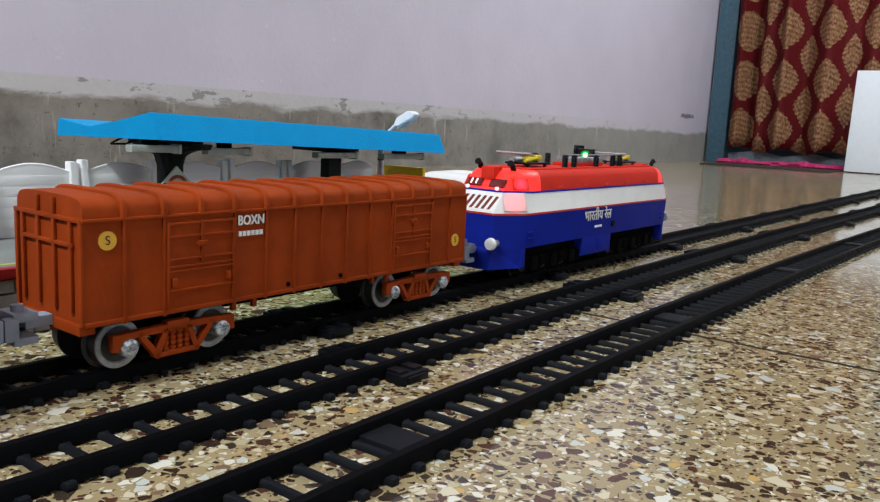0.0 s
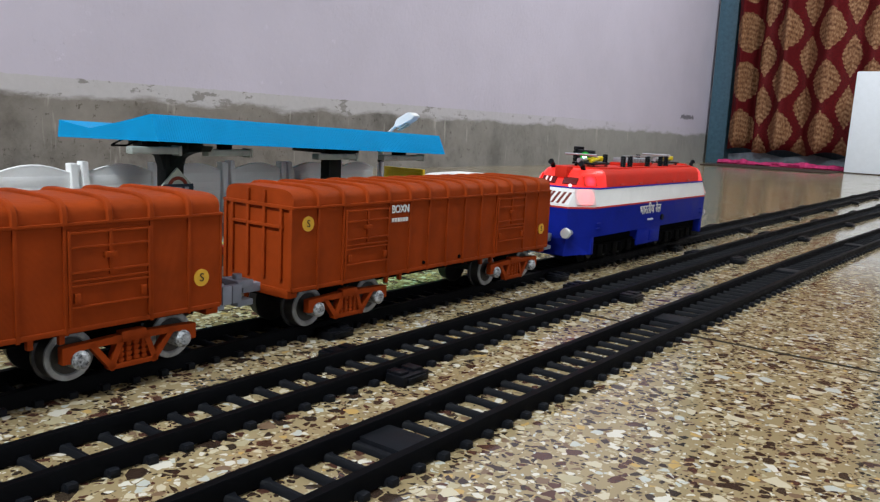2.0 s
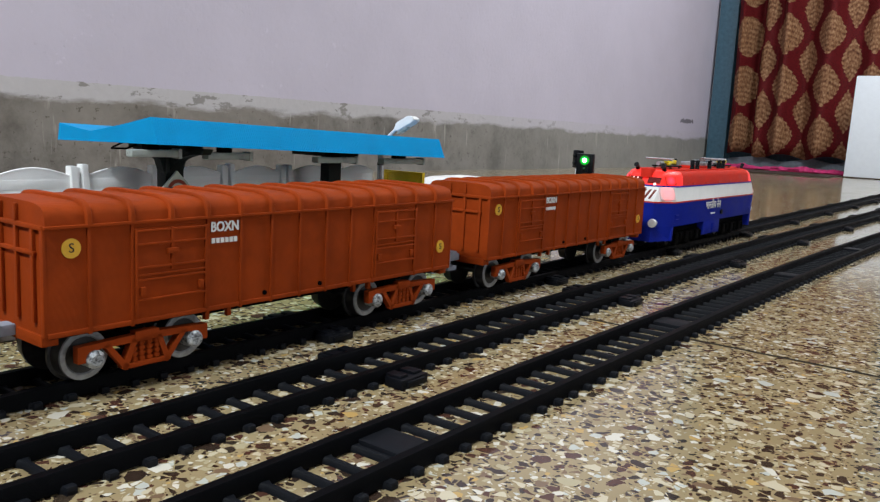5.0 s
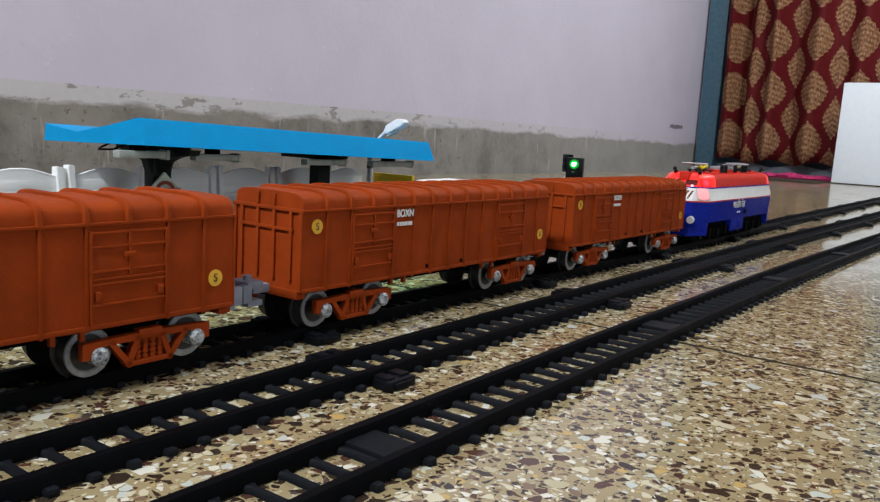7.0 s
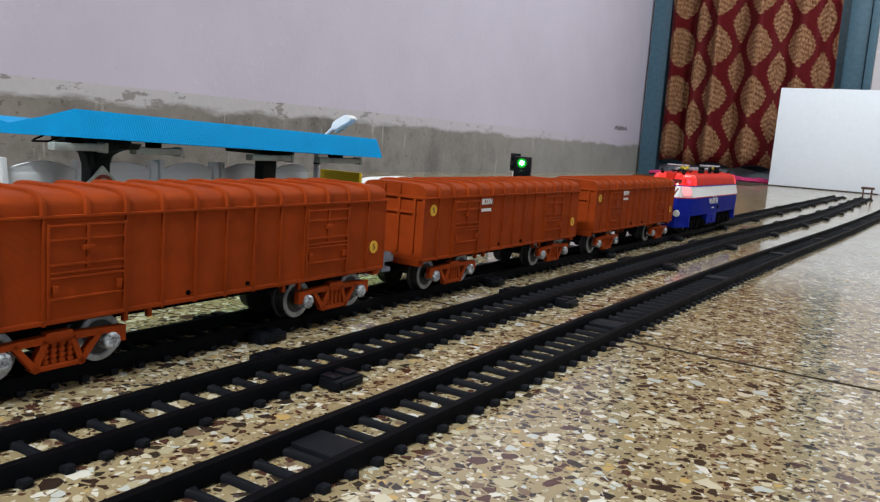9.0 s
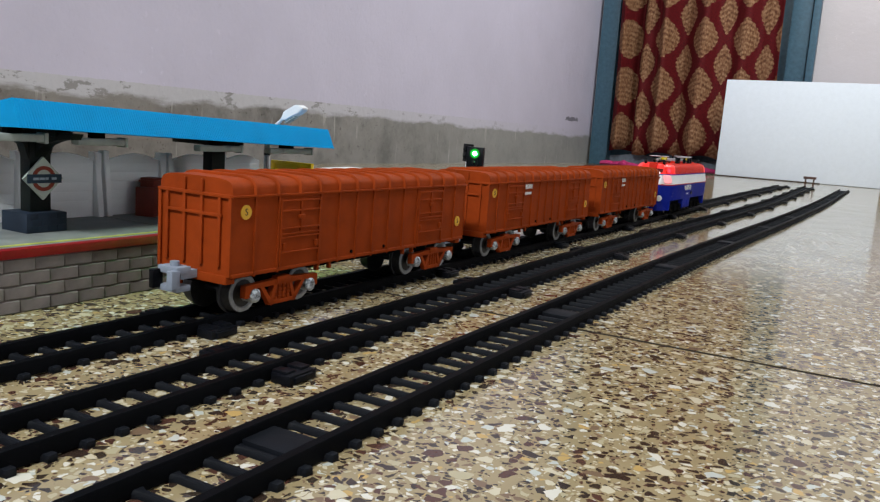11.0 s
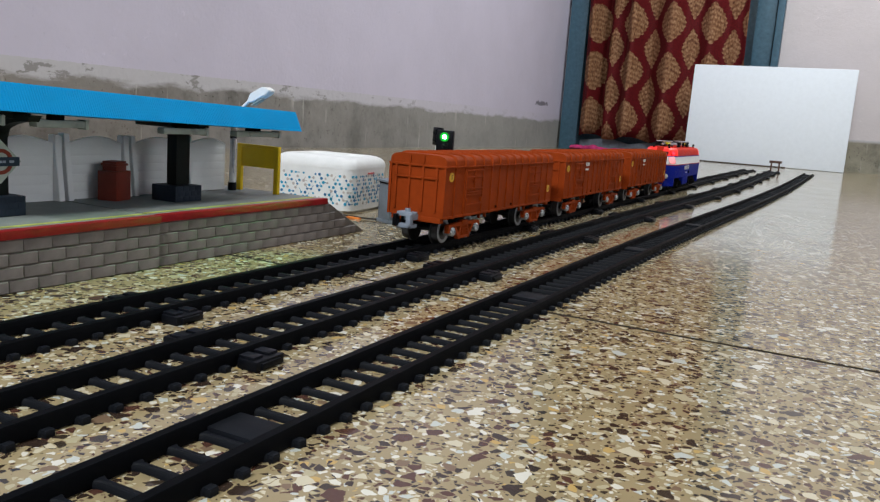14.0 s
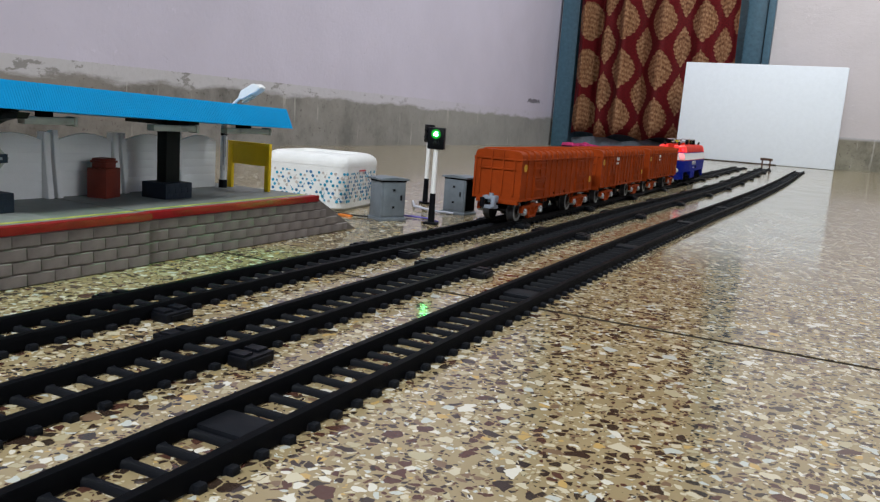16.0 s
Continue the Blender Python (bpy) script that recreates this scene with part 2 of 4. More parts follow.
BRICK = plastic("grey_brick", (0.19, 0.166, 0.156), 0.65, 0.35, spec=0.15)
MORTAR = plastic("dark_mortar", (0.165, 0.145, 0.135), 0.8, spec=0.1)
COPING = plastic("coping_red", (0.26, 0.008, 0.012), 0.5, spec=0.12)
PAVE = plastic("platform_grey", (0.2, 0.21, 0.2), 0.6, 0.25)
LINE_Y = plastic("line_yellow", (0.4, 0.4, 0.08), 0.6, 0.45)
MAROON = plastic("maroon_plastic", (0.17, 0.025, 0.014), 0.5)
SIGN_Y = plastic("sign_yellow", (0.85, 0.58, 0.012), 0.45, 0.08)
BOARD = plastic("white_foam", (0.76, 0.8, 0.85), 0.6, 0.03, 0.5, 0.05)
CLEAR = plastic("milky_tube", (0.34, 0.38, 0.35), 0.3)
PINK = plastic("pink_cloth", (0.5, 0.03, 0.14), 0.8, 0.5)
MAT_BROWN = plastic("mat_brown", (0.045, 0.028, 0.022), 0.9)
DOT_BLUE = plastic("print_blue", (0.02, 0.31, 0.5), 0.4, 0.5)
DOT_NAVY = plastic("print_navy", (0.03, 0.17, 0.36), 0.4, 0.4)
DOT_GREY = plastic("print_grey", (0.5, 0.45, 0.42), 0.4)
GREEN_LED = glow("green_led", (0.1, 1.0, 0.22), 32)
# Green glare around the lamp, put into the lit bezel as a soft glow.
GREEN_HALO = soft_glow("green_halo", (0.01, 1.0, 0.06), 0.9, (0.006, 0.03, 0.01), 0.0062)
# Shine of lamps inside the cab, put into red corner patches as glow.
RED_CORNER = soft_glow("red_corner_glow", (1.0, 0.012, 0.03), 3.2, (0.6, 0.03, 0.016), 0.0062)
# Red lamp light on the white band, put into a pink base and glow.
PINK_SPILL = soft_glow("pink_glow", (1.0, 0.0, 0.01), 1.6, (0.72, 0.5, 0.5), 0.0095)
# No lamp stands inside; the shell's lit look is an even glow of its own.
RED_GLOW = glow("lit_red_shell", (1.0, 0.01, 0.015), 0.32, (0.6, 0.03, 0.016))
# Used for the small lamps and for window reflections drawn as glow.
WARM_GLOW = glow("warm_glow", (1.0, 0.45, 0.42), 0.9)
CAB_GLASS = plastic("cab_glass", (0.12, 0.006, 0.006), 0.2, 0.2, 0.5, 0.02, 0.5)
WIRE = plastic("violet_wire", (0.12, 0.1, 0.4), 0.4)
WIRE_W = plastic("pale_wire", (0.5, 0.52, 0.6), 0.4)
SCRAP = plastic("orange_scrap", (0.7, 0.2, 0.03), 0.5)
BUFFER_BROWN = plastic("buffer_brown", (0.08, 0.035, 0.02), 0.5)


# ---- building helpers ----
def box_in(bm, x0, x1, y0, y1, z0, z1, bevel=0.0, m=None):
    r = bmesh.ops.create_cube(bm, size=1.0)
    vs = r["verts"]
    for v in vs:
        v.co = Vector(((x0 + x1) / 2 + v.co.x * (x1 - x0), (y0 + y1) / 2 + v.co.y * (y1 - y0), (z0 + z1) / 2 + v.co.z * (z1 - z0)))
    if bevel:
        es = list({e for v in vs for e in v.link_edges})
        r = bmesh.ops.bevel(bm, geom=es, offset=bevel, segments=2, affect="EDGES", profile=0.6)
        vs = list({v for f in r["faces"] for v in f.verts} | {v for v in vs if v.is_valid})
    if m is not None:
        bmesh.ops.transform(bm, matrix=m, verts=vs)
    return bm


def box(x0, x1, y0, y1, z0, z1, bevel=0.0, m=None):
    return box_in(bmesh.new(), x0, x1, y0, y1, z0, z1, bevel, m)


def cyl_in(bm, a, b, r0, r1=None, n=16):
    a, b = Vector(a), Vector(b)
    r1 = r0 if r1 is None else r1
    m = Matrix.Translation((a + b) / 2) @ (b - a).to_track_quat("Z", "Y").to_matrix().to_4x4()
    bmesh.ops.create_cone(bm, cap_ends=True, segments=n, radius1=r0, radius2=r1, depth=(b - a).length, matrix=m)
    return bm


def cyl(a, b, r0, r1=None, n=16):
    return cyl_in(bmesh.new(), a, b, r0, r1, n)


def prism(profile, axis, lo, hi, bevel=0.0):
    """A closed outline extruded along x or y. Outline points are (across, z)."""
    bm = bmesh.new()
    at = (lambda p, s: (s, p[0], p[1])) if axis == "x" else (lambda p, s: (p[0], s, p[1]))
    a = [bm.verts.new(at(p, lo)) for p in profile]
    b = [bm.verts.new(at(p, hi)) for p in profile]
    n = len(profile)
    bm.faces.new(a), bm.faces.new(b[::-1])
    for i in range(n):
        bm.faces.new((a[i], b[i], b[(i + 1) % n], a[(i + 1) % n]))
    bmesh.ops.recalc_face_normals(bm, faces=bm.faces)
    if bevel:
        bmesh.ops.bevel(bm, geom=list(bm.edges), offset=bevel, segments=2, affect="EDGES")
    return bm


def loft(rings, caps=True):
    bm = bmesh.new()
    rows = [[bm.verts.new(p) for p in ring] for ring in rings]
    for a, b in zip(rows, rows[1:]):
        for i in range(len(a)):
            j = (i + 1) % len(a)
            bm.faces.new((a[i], a[j], b[j], b[i]))
    if caps:
        bm.faces.new(rows[0][::-1]), bm.faces.new(rows[-1])
    bmesh.ops.recalc_face_normals(bm, faces=bm.faces)
    return bm


def pipe(points, r, n=8):
    bm = bmesh.new()
    for a, b in zip(points, points[1:]):
        cyl_in(bm, a, b, r, n=n)
    return bm


def mesh_of(name, bm, material, smooth=40):
    me = bpy.data.meshes.new(name)
    bm.to_mesh(me)
    bm.free()
    me.materials.append(material)
    if smooth:
        me.shade_smooth()
        me.set_sharp_from_angle(angle=radians(smooth))
    return me


def part(name, bm, material, parent=None, label="", at=None):
    ob = new(name, bm if isinstance(bm, bpy.types.Mesh) else mesh_of(name, bm, material))
    if parent:
        ob.parent = parent
    if at is not None:
        ob.matrix_basis = at
    return tagged(ob, label)


def thing(name, label, category, at=None, group=""):
    ob = new(name)
    ob.empty_display_size = 0.02
    if at is not None:
        ob.matrix_basis = at
    return tagged(ob, label, category, group)


def letters(body, size, material, thick=0.0002, bold=0.0):
    cu = bpy.data.curves.new("letters", "FONT")
    cu.body, cu.size, cu.extrude, cu.align_x, cu.align_y = body, size, thick, "CENTER", "CENTER"
    cu.offset = bold
    ob = bpy.data.objects.new("letters", cu)
    scene.collection.objects.link(ob)
    bpy.context.view_layer.update()
    me = bpy.data.meshes.new_from_object(ob.evaluated_get(bpy.context.evaluated_depsgraph_get()))
    bpy.data.objects.remove(ob)
    me.materials.clear()
    me.materials.append(material)
    return me


# ---- room ----
X_WEST, X_EAST, Y_SOUTH, Y_NORTH, Z_TOP = -1.5, 1.9, -2.2, 4.5, 2.8
JOINT_Y = 0.5065
floor = tagged(part("floor", box(X_WEST - 0.2, X_EAST + 0.2, Y_SOUTH - 0.2, Y_NORTH + 0.6, -0.05, -0.003), GROUT), "polished beige terrazzo floor with a dark joint", "floor", kind="structure")
for y0, y1 in ((Y_SOUTH - 0.2, JOINT_Y - 0.0028), (JOINT_Y + 0.0028, Y_NORTH + 0.6)):
    part("slab", box(X_WEST - 0.2, X_EAST + 0.2, y0, y1, -0.0029, 0.0), TERRAZZO, floor)


part("joint_strip", box(X_WEST - 0.2, X_EAST + 0.2, JOINT_Y - 0.0028, JOINT_Y + 0.0028, -0.0029, -0.0003), GROUT, floor)


def wall(name, x0, x1, y0, y1, material, label, holes=()):
    bm = bmesh.new()
    if holes:
        a, b, top = holes
        box_in(bm, x0, a, y0, y1, 0.0, Z_TOP)
        box_in(bm, b, x1, y0, y1, 0.0, Z_TOP)
        box_in(bm, a, b, y0, y1, top, Z_TOP)
    else:
        box_in(bm, x0, x1, y0, y1, 0.0, Z_TOP)
    return tagged(part(name, bm, material), label, "wall", kind="structure")


wall("wall_west", X_WEST - 0.15, X_WEST, Y_SOUTH - 0.15, Y_NORTH + 0.15, WALL_A, "lavender painted wall with worn bare cement base")
wall("wall_north", X_WEST, X_EAST, Y_NORTH, Y_NORTH + 0.15, WALL_B, "pale painted end wall with olive cement base", (-1.46, -0.40, 2.15))
wall("wall_east", X_EAST, X_EAST + 0.15, Y_SOUTH - 0.15, Y_NORTH + 0.15, WALL_C, "pale painted room wall")
wall("wall_south", X_WEST, X_EAST, Y_SOUTH - 0.15, Y_SOUTH, WALL_C, "pale painted room wall behind the track")
tagged(part("ceiling", box(X_WEST - 0.15, X_EAST + 0.15, Y_SOUTH - 0.15, Y_NORTH + 0.15, Z_TOP, Z_TOP + 0.1), CEIL), "plain white ceiling", "ceiling", kind="structure")

door = tagged(new("door_1"), "teal painted wooden door frame and leaf behind a curtain", "door", kind="structure")
part("door_jamb", box(-1.485, -1.385, 4.455, 4.62, 0.0, 2.2, 0.004), TEAL, door)
part("door_jamb", box(-0.50, -0.405, 4.47, 4.62, 0.0, 2.2, 0.004), TEAL, door)
part("architrave", box(-0.4, -0.365, 4.44, 4.499, 0.0, 2.25, 0.004), TEAL, door)
part("door_head", box(-1.385, -0.50, 4.47, 4.62, 2.1, 2.2, 0.004), TEAL, door)
part("door_leaf", box(-1.384, -0.501, 4.56, 4.60, 0.01, 2.099, 0.003), TEAL, door)
part("kick_board", prism([(-1.384, 0.0), (-0.501, 0.0), (-0.501, 0.085), (-0.62, 0.06), (-0.72, 0.09), (-0.84, 0.055), (-0.95, 0.075), (-1.1, 0.05), (-1.22, 0.075), (-1.384, 0.055)], "y", 4.53, 4.55), GREY, door)


def curtain():
    bm = bmesh.new()
    nx, nz, x0, x1 = 160, 24, -1.365, -0.522
    rows = []
    for j in range(nz + 1):
        z = 0.08 + (2.1 - 0.08) * j / nz
        row = []
        for i in range(nx + 1):
            u = i / nx
            across = (x0 + (x1 - x0) * u + 0.08) / 0.205 * 2 * math.pi
            fold = -(0.04 - 0.01 * u) * math.cos(across + 0.2 * math.sin(z * 2)) - 0.01 * math.cos(2 * across) + 0.012 * math.sin(u * 17 + 1.0)
            fold += 0.11 * math.exp(-((u - 0.102) / 0.045) ** 4) + 0.05 * math.exp(-((u - 0.25) / 0.035) ** 2) + 0.03 * math.exp(-((u - 0.43) / 0.04) ** 2)
            bottom = 0.012 * math.sin(u * 23) if j == 0 else 0
            row.append(bm.verts.new((x0 + (x1 - x0) * u + 0.006 * math.sin(z * 4 + u * 20), 4.405 + fold, z + bottom)))
        rows.append(row)
    for a, b in zip(rows, rows[1:]):
        for i in range(nx):
            bm.faces.new((a[i], a[i + 1], b[i + 1], b[i]))
    ob = part("curtain", bm, CLOTH)
    solid = ob.modifiers.new("thickness", "SOLIDIFY")
    solid.thickness = 0.002
    rod = part("rod", cyl((-1.40, 4.43, 2.1), (-0.5, 4.43, 2.1), 0.012), STEEL, ob)
    return tagged(ob, "maroon curtain with a gold leaf lattice pattern hanging in the doorway", "curtain")


curtain()


def door_mat():
    ob = part("door_mat", box(-1.34, -0.76, 3.95, 4.32, 0.0, 0.006, 0.002), MAT_BROWN)
    tagged(ob, "thin dark brown mat lying before the doorway", "mat")
    # Strip added to draw a thin dark line along the board's foot.
    strip = part("floor_strip", box(-0.755, -0.25, 4.23, 4.243, 0.0, 0.005, 0.001), MAT_BROWN)
    tagged(strip, "dark brown strip lying along the foot of the white board", "strip")
    rings = []
    for i in range(90):
        x = -1.38 + i * 0.0085
        ring = []
        for k in range(12):
            a = k / 12 * 2 * math.pi
            r = 1 + 0.5 * noise.noise(Vector((x * 22, math.cos(a) * 1.3, math.sin(a) * 1.3))) + 0.3 * noise.noise(Vector((x * 70, a, 3.0)))
            lift = 0.55 + 0.45 * noise.noise(Vector((x * 9, 7.0, 1.0)))
            ring.append((x + 0.006 * noise.noise(Vector((x * 50, a, 9.0))), 4.365 + 0.032 * r * math.cos(a), max(0.001, 0.012 + 0.028 * lift * r * math.sin(a))))
        rings.append(ring)
    bm = loft(rings)
    tagged(part("rag", bm, PINK), "crumpled magenta cloth along the foot of the door", "cloth")


door_mat()


def foam_board():
    ob = part("foam_board", box(-0.375, 0.375, -0.012, 0.012, 0.0, 0.485, 0.006), BOARD)
    ob.matrix_basis = pose(-0.368, 4.27, 0.0, -3, 0, 0)
    tagged(ob, "white foam board leaning upright at the end of the tracks", "board")


foam_board()


# ---- tracks ----
RAIL_TOP, HALF_GAUGE = 0.008, 0.0155
TRAIN_SCALE = 1.053
BENDS = {
    "near": ((-0.6, -0.189), (0.3, -0.188), (0.8, -0.181), (1.05, -0.174), (1.4, -0.158), (1.8, -0.143), (2.4, -0.128), (3.6, -0.118)),
    "middle": ((-0.6, -0.267), (0.9, -0.2655), (1.3, -0.259), (1.7, -0.243), (2.2, -0.235), (3.6, -0.25)),
    "far": ((-0.6, -0.3525), (0.3, -0.3515), (0.88, -0.346), (1.25, -0.342), (2.1, -0.339), (3.5, -0.336))}


def track_x(which, y):
    """Smooth run of a track's middle line."""
    ys, xs = zip(*BENDS[which])
    w = np.linspace(-0.22, 0.22, 9)
    return float(np.mean(np.interp(y + w, ys, xs)))


def track_turn(which, y):
    return -math.degrees(math.atan2(track_x(which, y + 0.02) - track_x(which, y - 0.02), 0.04))


def rail_mesh(which, side, y0, y1):
    half = [(-0.0028, 0.0008), (0.0028, 0.0008), (0.0028, 0.0026), (0.0025, 0.0038), (0.0024, 0.0072), (0.0019, RAIL_TOP), (-0.0019, RAIL_TOP), (-0.0024, 0.0072), (-0.0025, 0.0038), (-0.0028, 0.0026)]
    rings = []
    n = int((y1 - y0) / 0.05)
    for i in range(n + 1):
        y = y0 + (y1 - y0) * i / n
        x = track_x(which, y) + side * HALF_GAUGE
        wob = noise.noise(Vector((side * 3.0, y * 5, len(which)))) * 0.0006
        rings.append([(x + a + wob, y, b + wob * 0.5) for a, b in half])
    return loft(rings)


def sleeper_mesh():
    # the bar swells where it runs into the rails
    rings = []
    half = ((0.0216, 0.0019), (0.0190, 0.0020), (0.0182, 0.0030), (0.0131, 0.0030), (0.0120, 0.0022), (0.0104, 0.0016))
    for x, h in [(-x, h) for x, h in half] + list(half[::-1]):
        rings.append([(x, -h, 0.0), (x, h, 0.0), (x, h, 0.0020), (x, h - 0.0008, 0.0029), (x, -h + 0.0008, 0.0029), (x, -h, 0.0020)])
    bm = loft(rings)
    for s in (-1, 1):
        box_in(bm, s * 0.0201 - 0.0019, s * 0.0201 + 0.0019, -0.0023, 0.0023, 0.0, 0.0033, 0.0015)
    return mesh_of("sleeper", bm, BLACK_SLEEPER)


SLEEPER = sleeper_mesh()


def clip_mesh():
    bm = box(-0.006, 0.006, -0.0105, 0.0105, 0.0, 0.0052, 0.001)
    box_in(bm, -0.0065, 0.003, -0.009, -0.002, 0.001, 0.0066, 0.0008)
    box_in(bm, -0.0065, 0.003, 0.002, 0.009, 0.001, 0.0066, 0.0008)
    box_in(bm, 0.0045, 0.0072, -0.007, 0.007, 0.001, 0.004, 0.0006)
    return mesh_of("joint_clip", bm, BLACK)


CLIP = clip_mesh()
PLATE = mesh_of("joint_plate", box(-0.0135, 0.0135, -0.0095, 0.0095, 0.0, 0.0040, 0.001), BLACK_SLEEPER)


def track(which, first_joint, spacing, clips, plates, y0=-0.35, y1=3.55):
    ob = thing("railway_track", "black plastic model railway track with sleepers, lying on the terrazzo floor", "track", group="model railway tracks")
    for s in (-1, 1):
        part("rail", rail_mesh(which, s, y0, y1), BLACK_RAIL, ob)
    joints = [first_joint + spacing * i for i in range(-2, 13)]
    n, step = 0, 0.0157
    y = y0
    while y < y1:
        part("sleeper", SLEEPER, None, ob, at=pose(track_x(which, y), y, 0, 0, 0, track_turn(which, y)))
        y += step
    for j in joints:
        if not y0 + 0.02 < j < y1 - 0.02:
            continue
        x, r = track_x(which, j), track_turn(which, j)
        if plates:
            part("joint_plate", PLATE, None, ob, at=pose(x, j, 0.0004, 0, 0, r))
        for s in clips:
            part("joint_clip", CLIP, None, ob, at=pose(x + s * 0.0262, j + (0.004 if s < 0 else 0), 0, 0, 0, r + (180 if s < 0 else 0)))
    return ob


track("near", 0.2265, 0.302, (), True)
track("middle", 0.296, 0.282, (1, -1), False)
track("far", 0.33, 0.278, (1, -1), False, y1=3.45)


def buffer_stop():
    x = track_x("middle", 3.55)
    ob = thing("buffer_stop", "small brown buffer stop at the end of the track", "buffer stop", pose(x, 3.565, 0))
    for s in (-1, 1):
        part("post", box(s * 0.015 - 0.003, s * 0.015 + 0.003, -0.003, 0.003, 0, 0.042, 0.0006), BUFFER_BROWN, ob)
        part("brace", cyl((s * 0.015, 0.025, 0.002), (s * 0.015, 0.0, 0.036), 0.002, n=8), BUFFER_BROWN, ob)
    part("beam", box(-0.024, 0.024, -0.006, -0.0005, 0.037, 0.047, 0.001), BUFFER_BROWN, ob)


buffer_stop()

# ---- station ----
PLAT_X, PLAT_Z, PLAT_BACK = -0.447, 0.039, -0.60


def rough_stone(y0, y1):
    """A hewn block whose face bulges and leans out towards one end."""
    rings = []
    for x, inset, lean in ((-0.001, 0.0, 0.0), (0.0006, 0.0, 0.0002), (0.0011, 0.0003, 0.0005), (0.0014, 0.0008, 0.0008)):
        rings.append([(x, y0 + inset, 0.0001 + inset), (x + lean, y1 - inset * 0.6, 0.0001 + inset), (x + lean, y1 - inset * 0.6, 0.0083 - inset), (x, y0 + inset, 0.0083 - inset)])
    return loft(rings)


BRICK_MESH = mesh_of("brick", rough_stone(0.0002, 0.0198), BRICK)
HALF_BRICK = mesh_of("brick", rough_stone(0.0002, 0.0098), BRICK)


def platform_section(y0, y1, ramp, shift, label):
    ob = thing("platform_section", label, "platform", pose(shift, 0, 0))
    if ramp:
        side = [(y0, 0.0), (y1 + ramp, 0.0), (y1, PLAT_Z - 0.002), (y0, PLAT_Z - 0.002)]
    else:
        side = [(y0, 0.0), (y1, 0.0), (y1, PLAT_Z - 0.002), (y0, PLAT_Z - 0.002)]
    part("body", prism(side, "x", PLAT_BACK, PLAT_X), MORTAR, ob)
    part("paving", box(PLAT_BACK, PLAT_X - 0.0004, y0, y1 - 0.001, PLAT_Z - 0.0019, PLAT_Z, 0.0003), PAVE, ob)
    part("coping", box(PLAT_X - 0.004, PLAT_X + 0.003, y0, y1, 0.0338, PLAT_Z + 0.0006, 0.0006), COPING, ob, "dark red edge strip")
    part("safety_line", box(PLAT_X - 0.0145, PLAT_X - 0.0105, y0, y1 - 0.004, PLAT_Z - 0.0005, PLAT_Z + 0.0004), LINE_Y, ob, "bright yellow painted line")
    for row in range(4):
        z = row * 0.0084
        y = y0 + (0.0 if row % 2 == 0 else -0.01)
        end = y1 + (ramp * (1 - (z + 0.008) / (PLAT_Z - 0.002)) if ramp else 0)
        while y < end - 0.009:
            me, at = BRICK_MESH, y
            if y < y0:
                me, at = HALF_BRICK, y0
            elif y + 0.0195 > end:
                me = HALF_BRICK
            part("brick", me, None, ob, at=pose(PLAT_X - 0.0004, at, z))
            y += 0.02
    return ob


platform_section(-0.1735, 0.4267, 0, 0.0026, "grey model station platform of brick with red edge")
platform_section(0.4278, 0.643, 0.073, 0.0, "grey model platform end with sloping ramp and red edge")


def fence():
    ob = thing("fence", "white plastic model wall fence with arched panels on the platform", "fence")
    x, pitch = -0.552, 0.0663

    def buttress(y0, y1, top):
        """A post whose front face runs outwards to its foot."""
        bm = bmesh.new()
        feet = ((x - 0.004, PLAT_Z), (x + 0.0095, PLAT_Z), (x + 0.0035, top), (x - 0.004, top))
        a, b = ([bm.verts.new((px, y, pz)) for px, pz in feet] for y in (y0, y1))
        bm.faces.new(a), bm.faces.new(b[::-1])
        for i in range(4):
            bm.faces.new((a[i], b[i], b[(i + 1) % 4], a[(i + 1) % 4]))
        bmesh.ops.recalc_face_normals(bm, faces=bm.faces)
        bmesh.ops.bevel(bm, geom=list(bm.edges), offset=0.0004, segments=2, affect="EDGES")
        return bm

    joints = [0.4195 + pitch * i for i in range(-8, 3)]
    for i, y in enumerate(joints):
        part("post", buttress(y, y + 0.0052, 0.0905), FENCE_W, ob)
        part("post", buttress(y + 0.0085, y + 0.0135, 0.0918 if i % 2 == 0 else 0.0905), FENCE_W, ob)
        part("filler", box(x - 0.003, x + 0.001, y + 0.0052, y + 0.0085, PLAT_Z, 0.0895), FENCE_W, ob)
        y1 = y + 0.062 if i + 1 == len(joints) else joints[i + 1] - 0.0001
        a = y + 0.0136
        outline = [(a, PLAT_Z), (y1, PLAT_Z)]
        for k in range(13):
            u = k / 12
            outline.append((y1 + (a - y1) * u, 0.0834 + 0.0056 * math.sin(math.pi * u)))
        panel = part("panel", prism(outline, "x", x - 0.0018, x + 0.0018, 0), FENCE_W, ob)
        rim = [Vector((x + 0.0012, q, z)) for q, z in outline[2:]]
        part("arch_rim", pipe(rim, 0.0009, 6), FENCE_W, panel)
        for k in range(5):
            z = PLAT_Z + 0.006 + k * 0.0073
            part("rib", box(x + 0.0018, x + 0.0021, a + 0.0005, y1 - 0.0005, z, z + 0.0070, 0.0001), FENCE_W, panel)
    y = joints[-1] + 0.062
    part("end_post", cyl((x + 0.012, y, PLAT_Z), (x + 0.012, y, 0.0915), 0.0026), STEEL, ob, "thin grey end post")


fence()


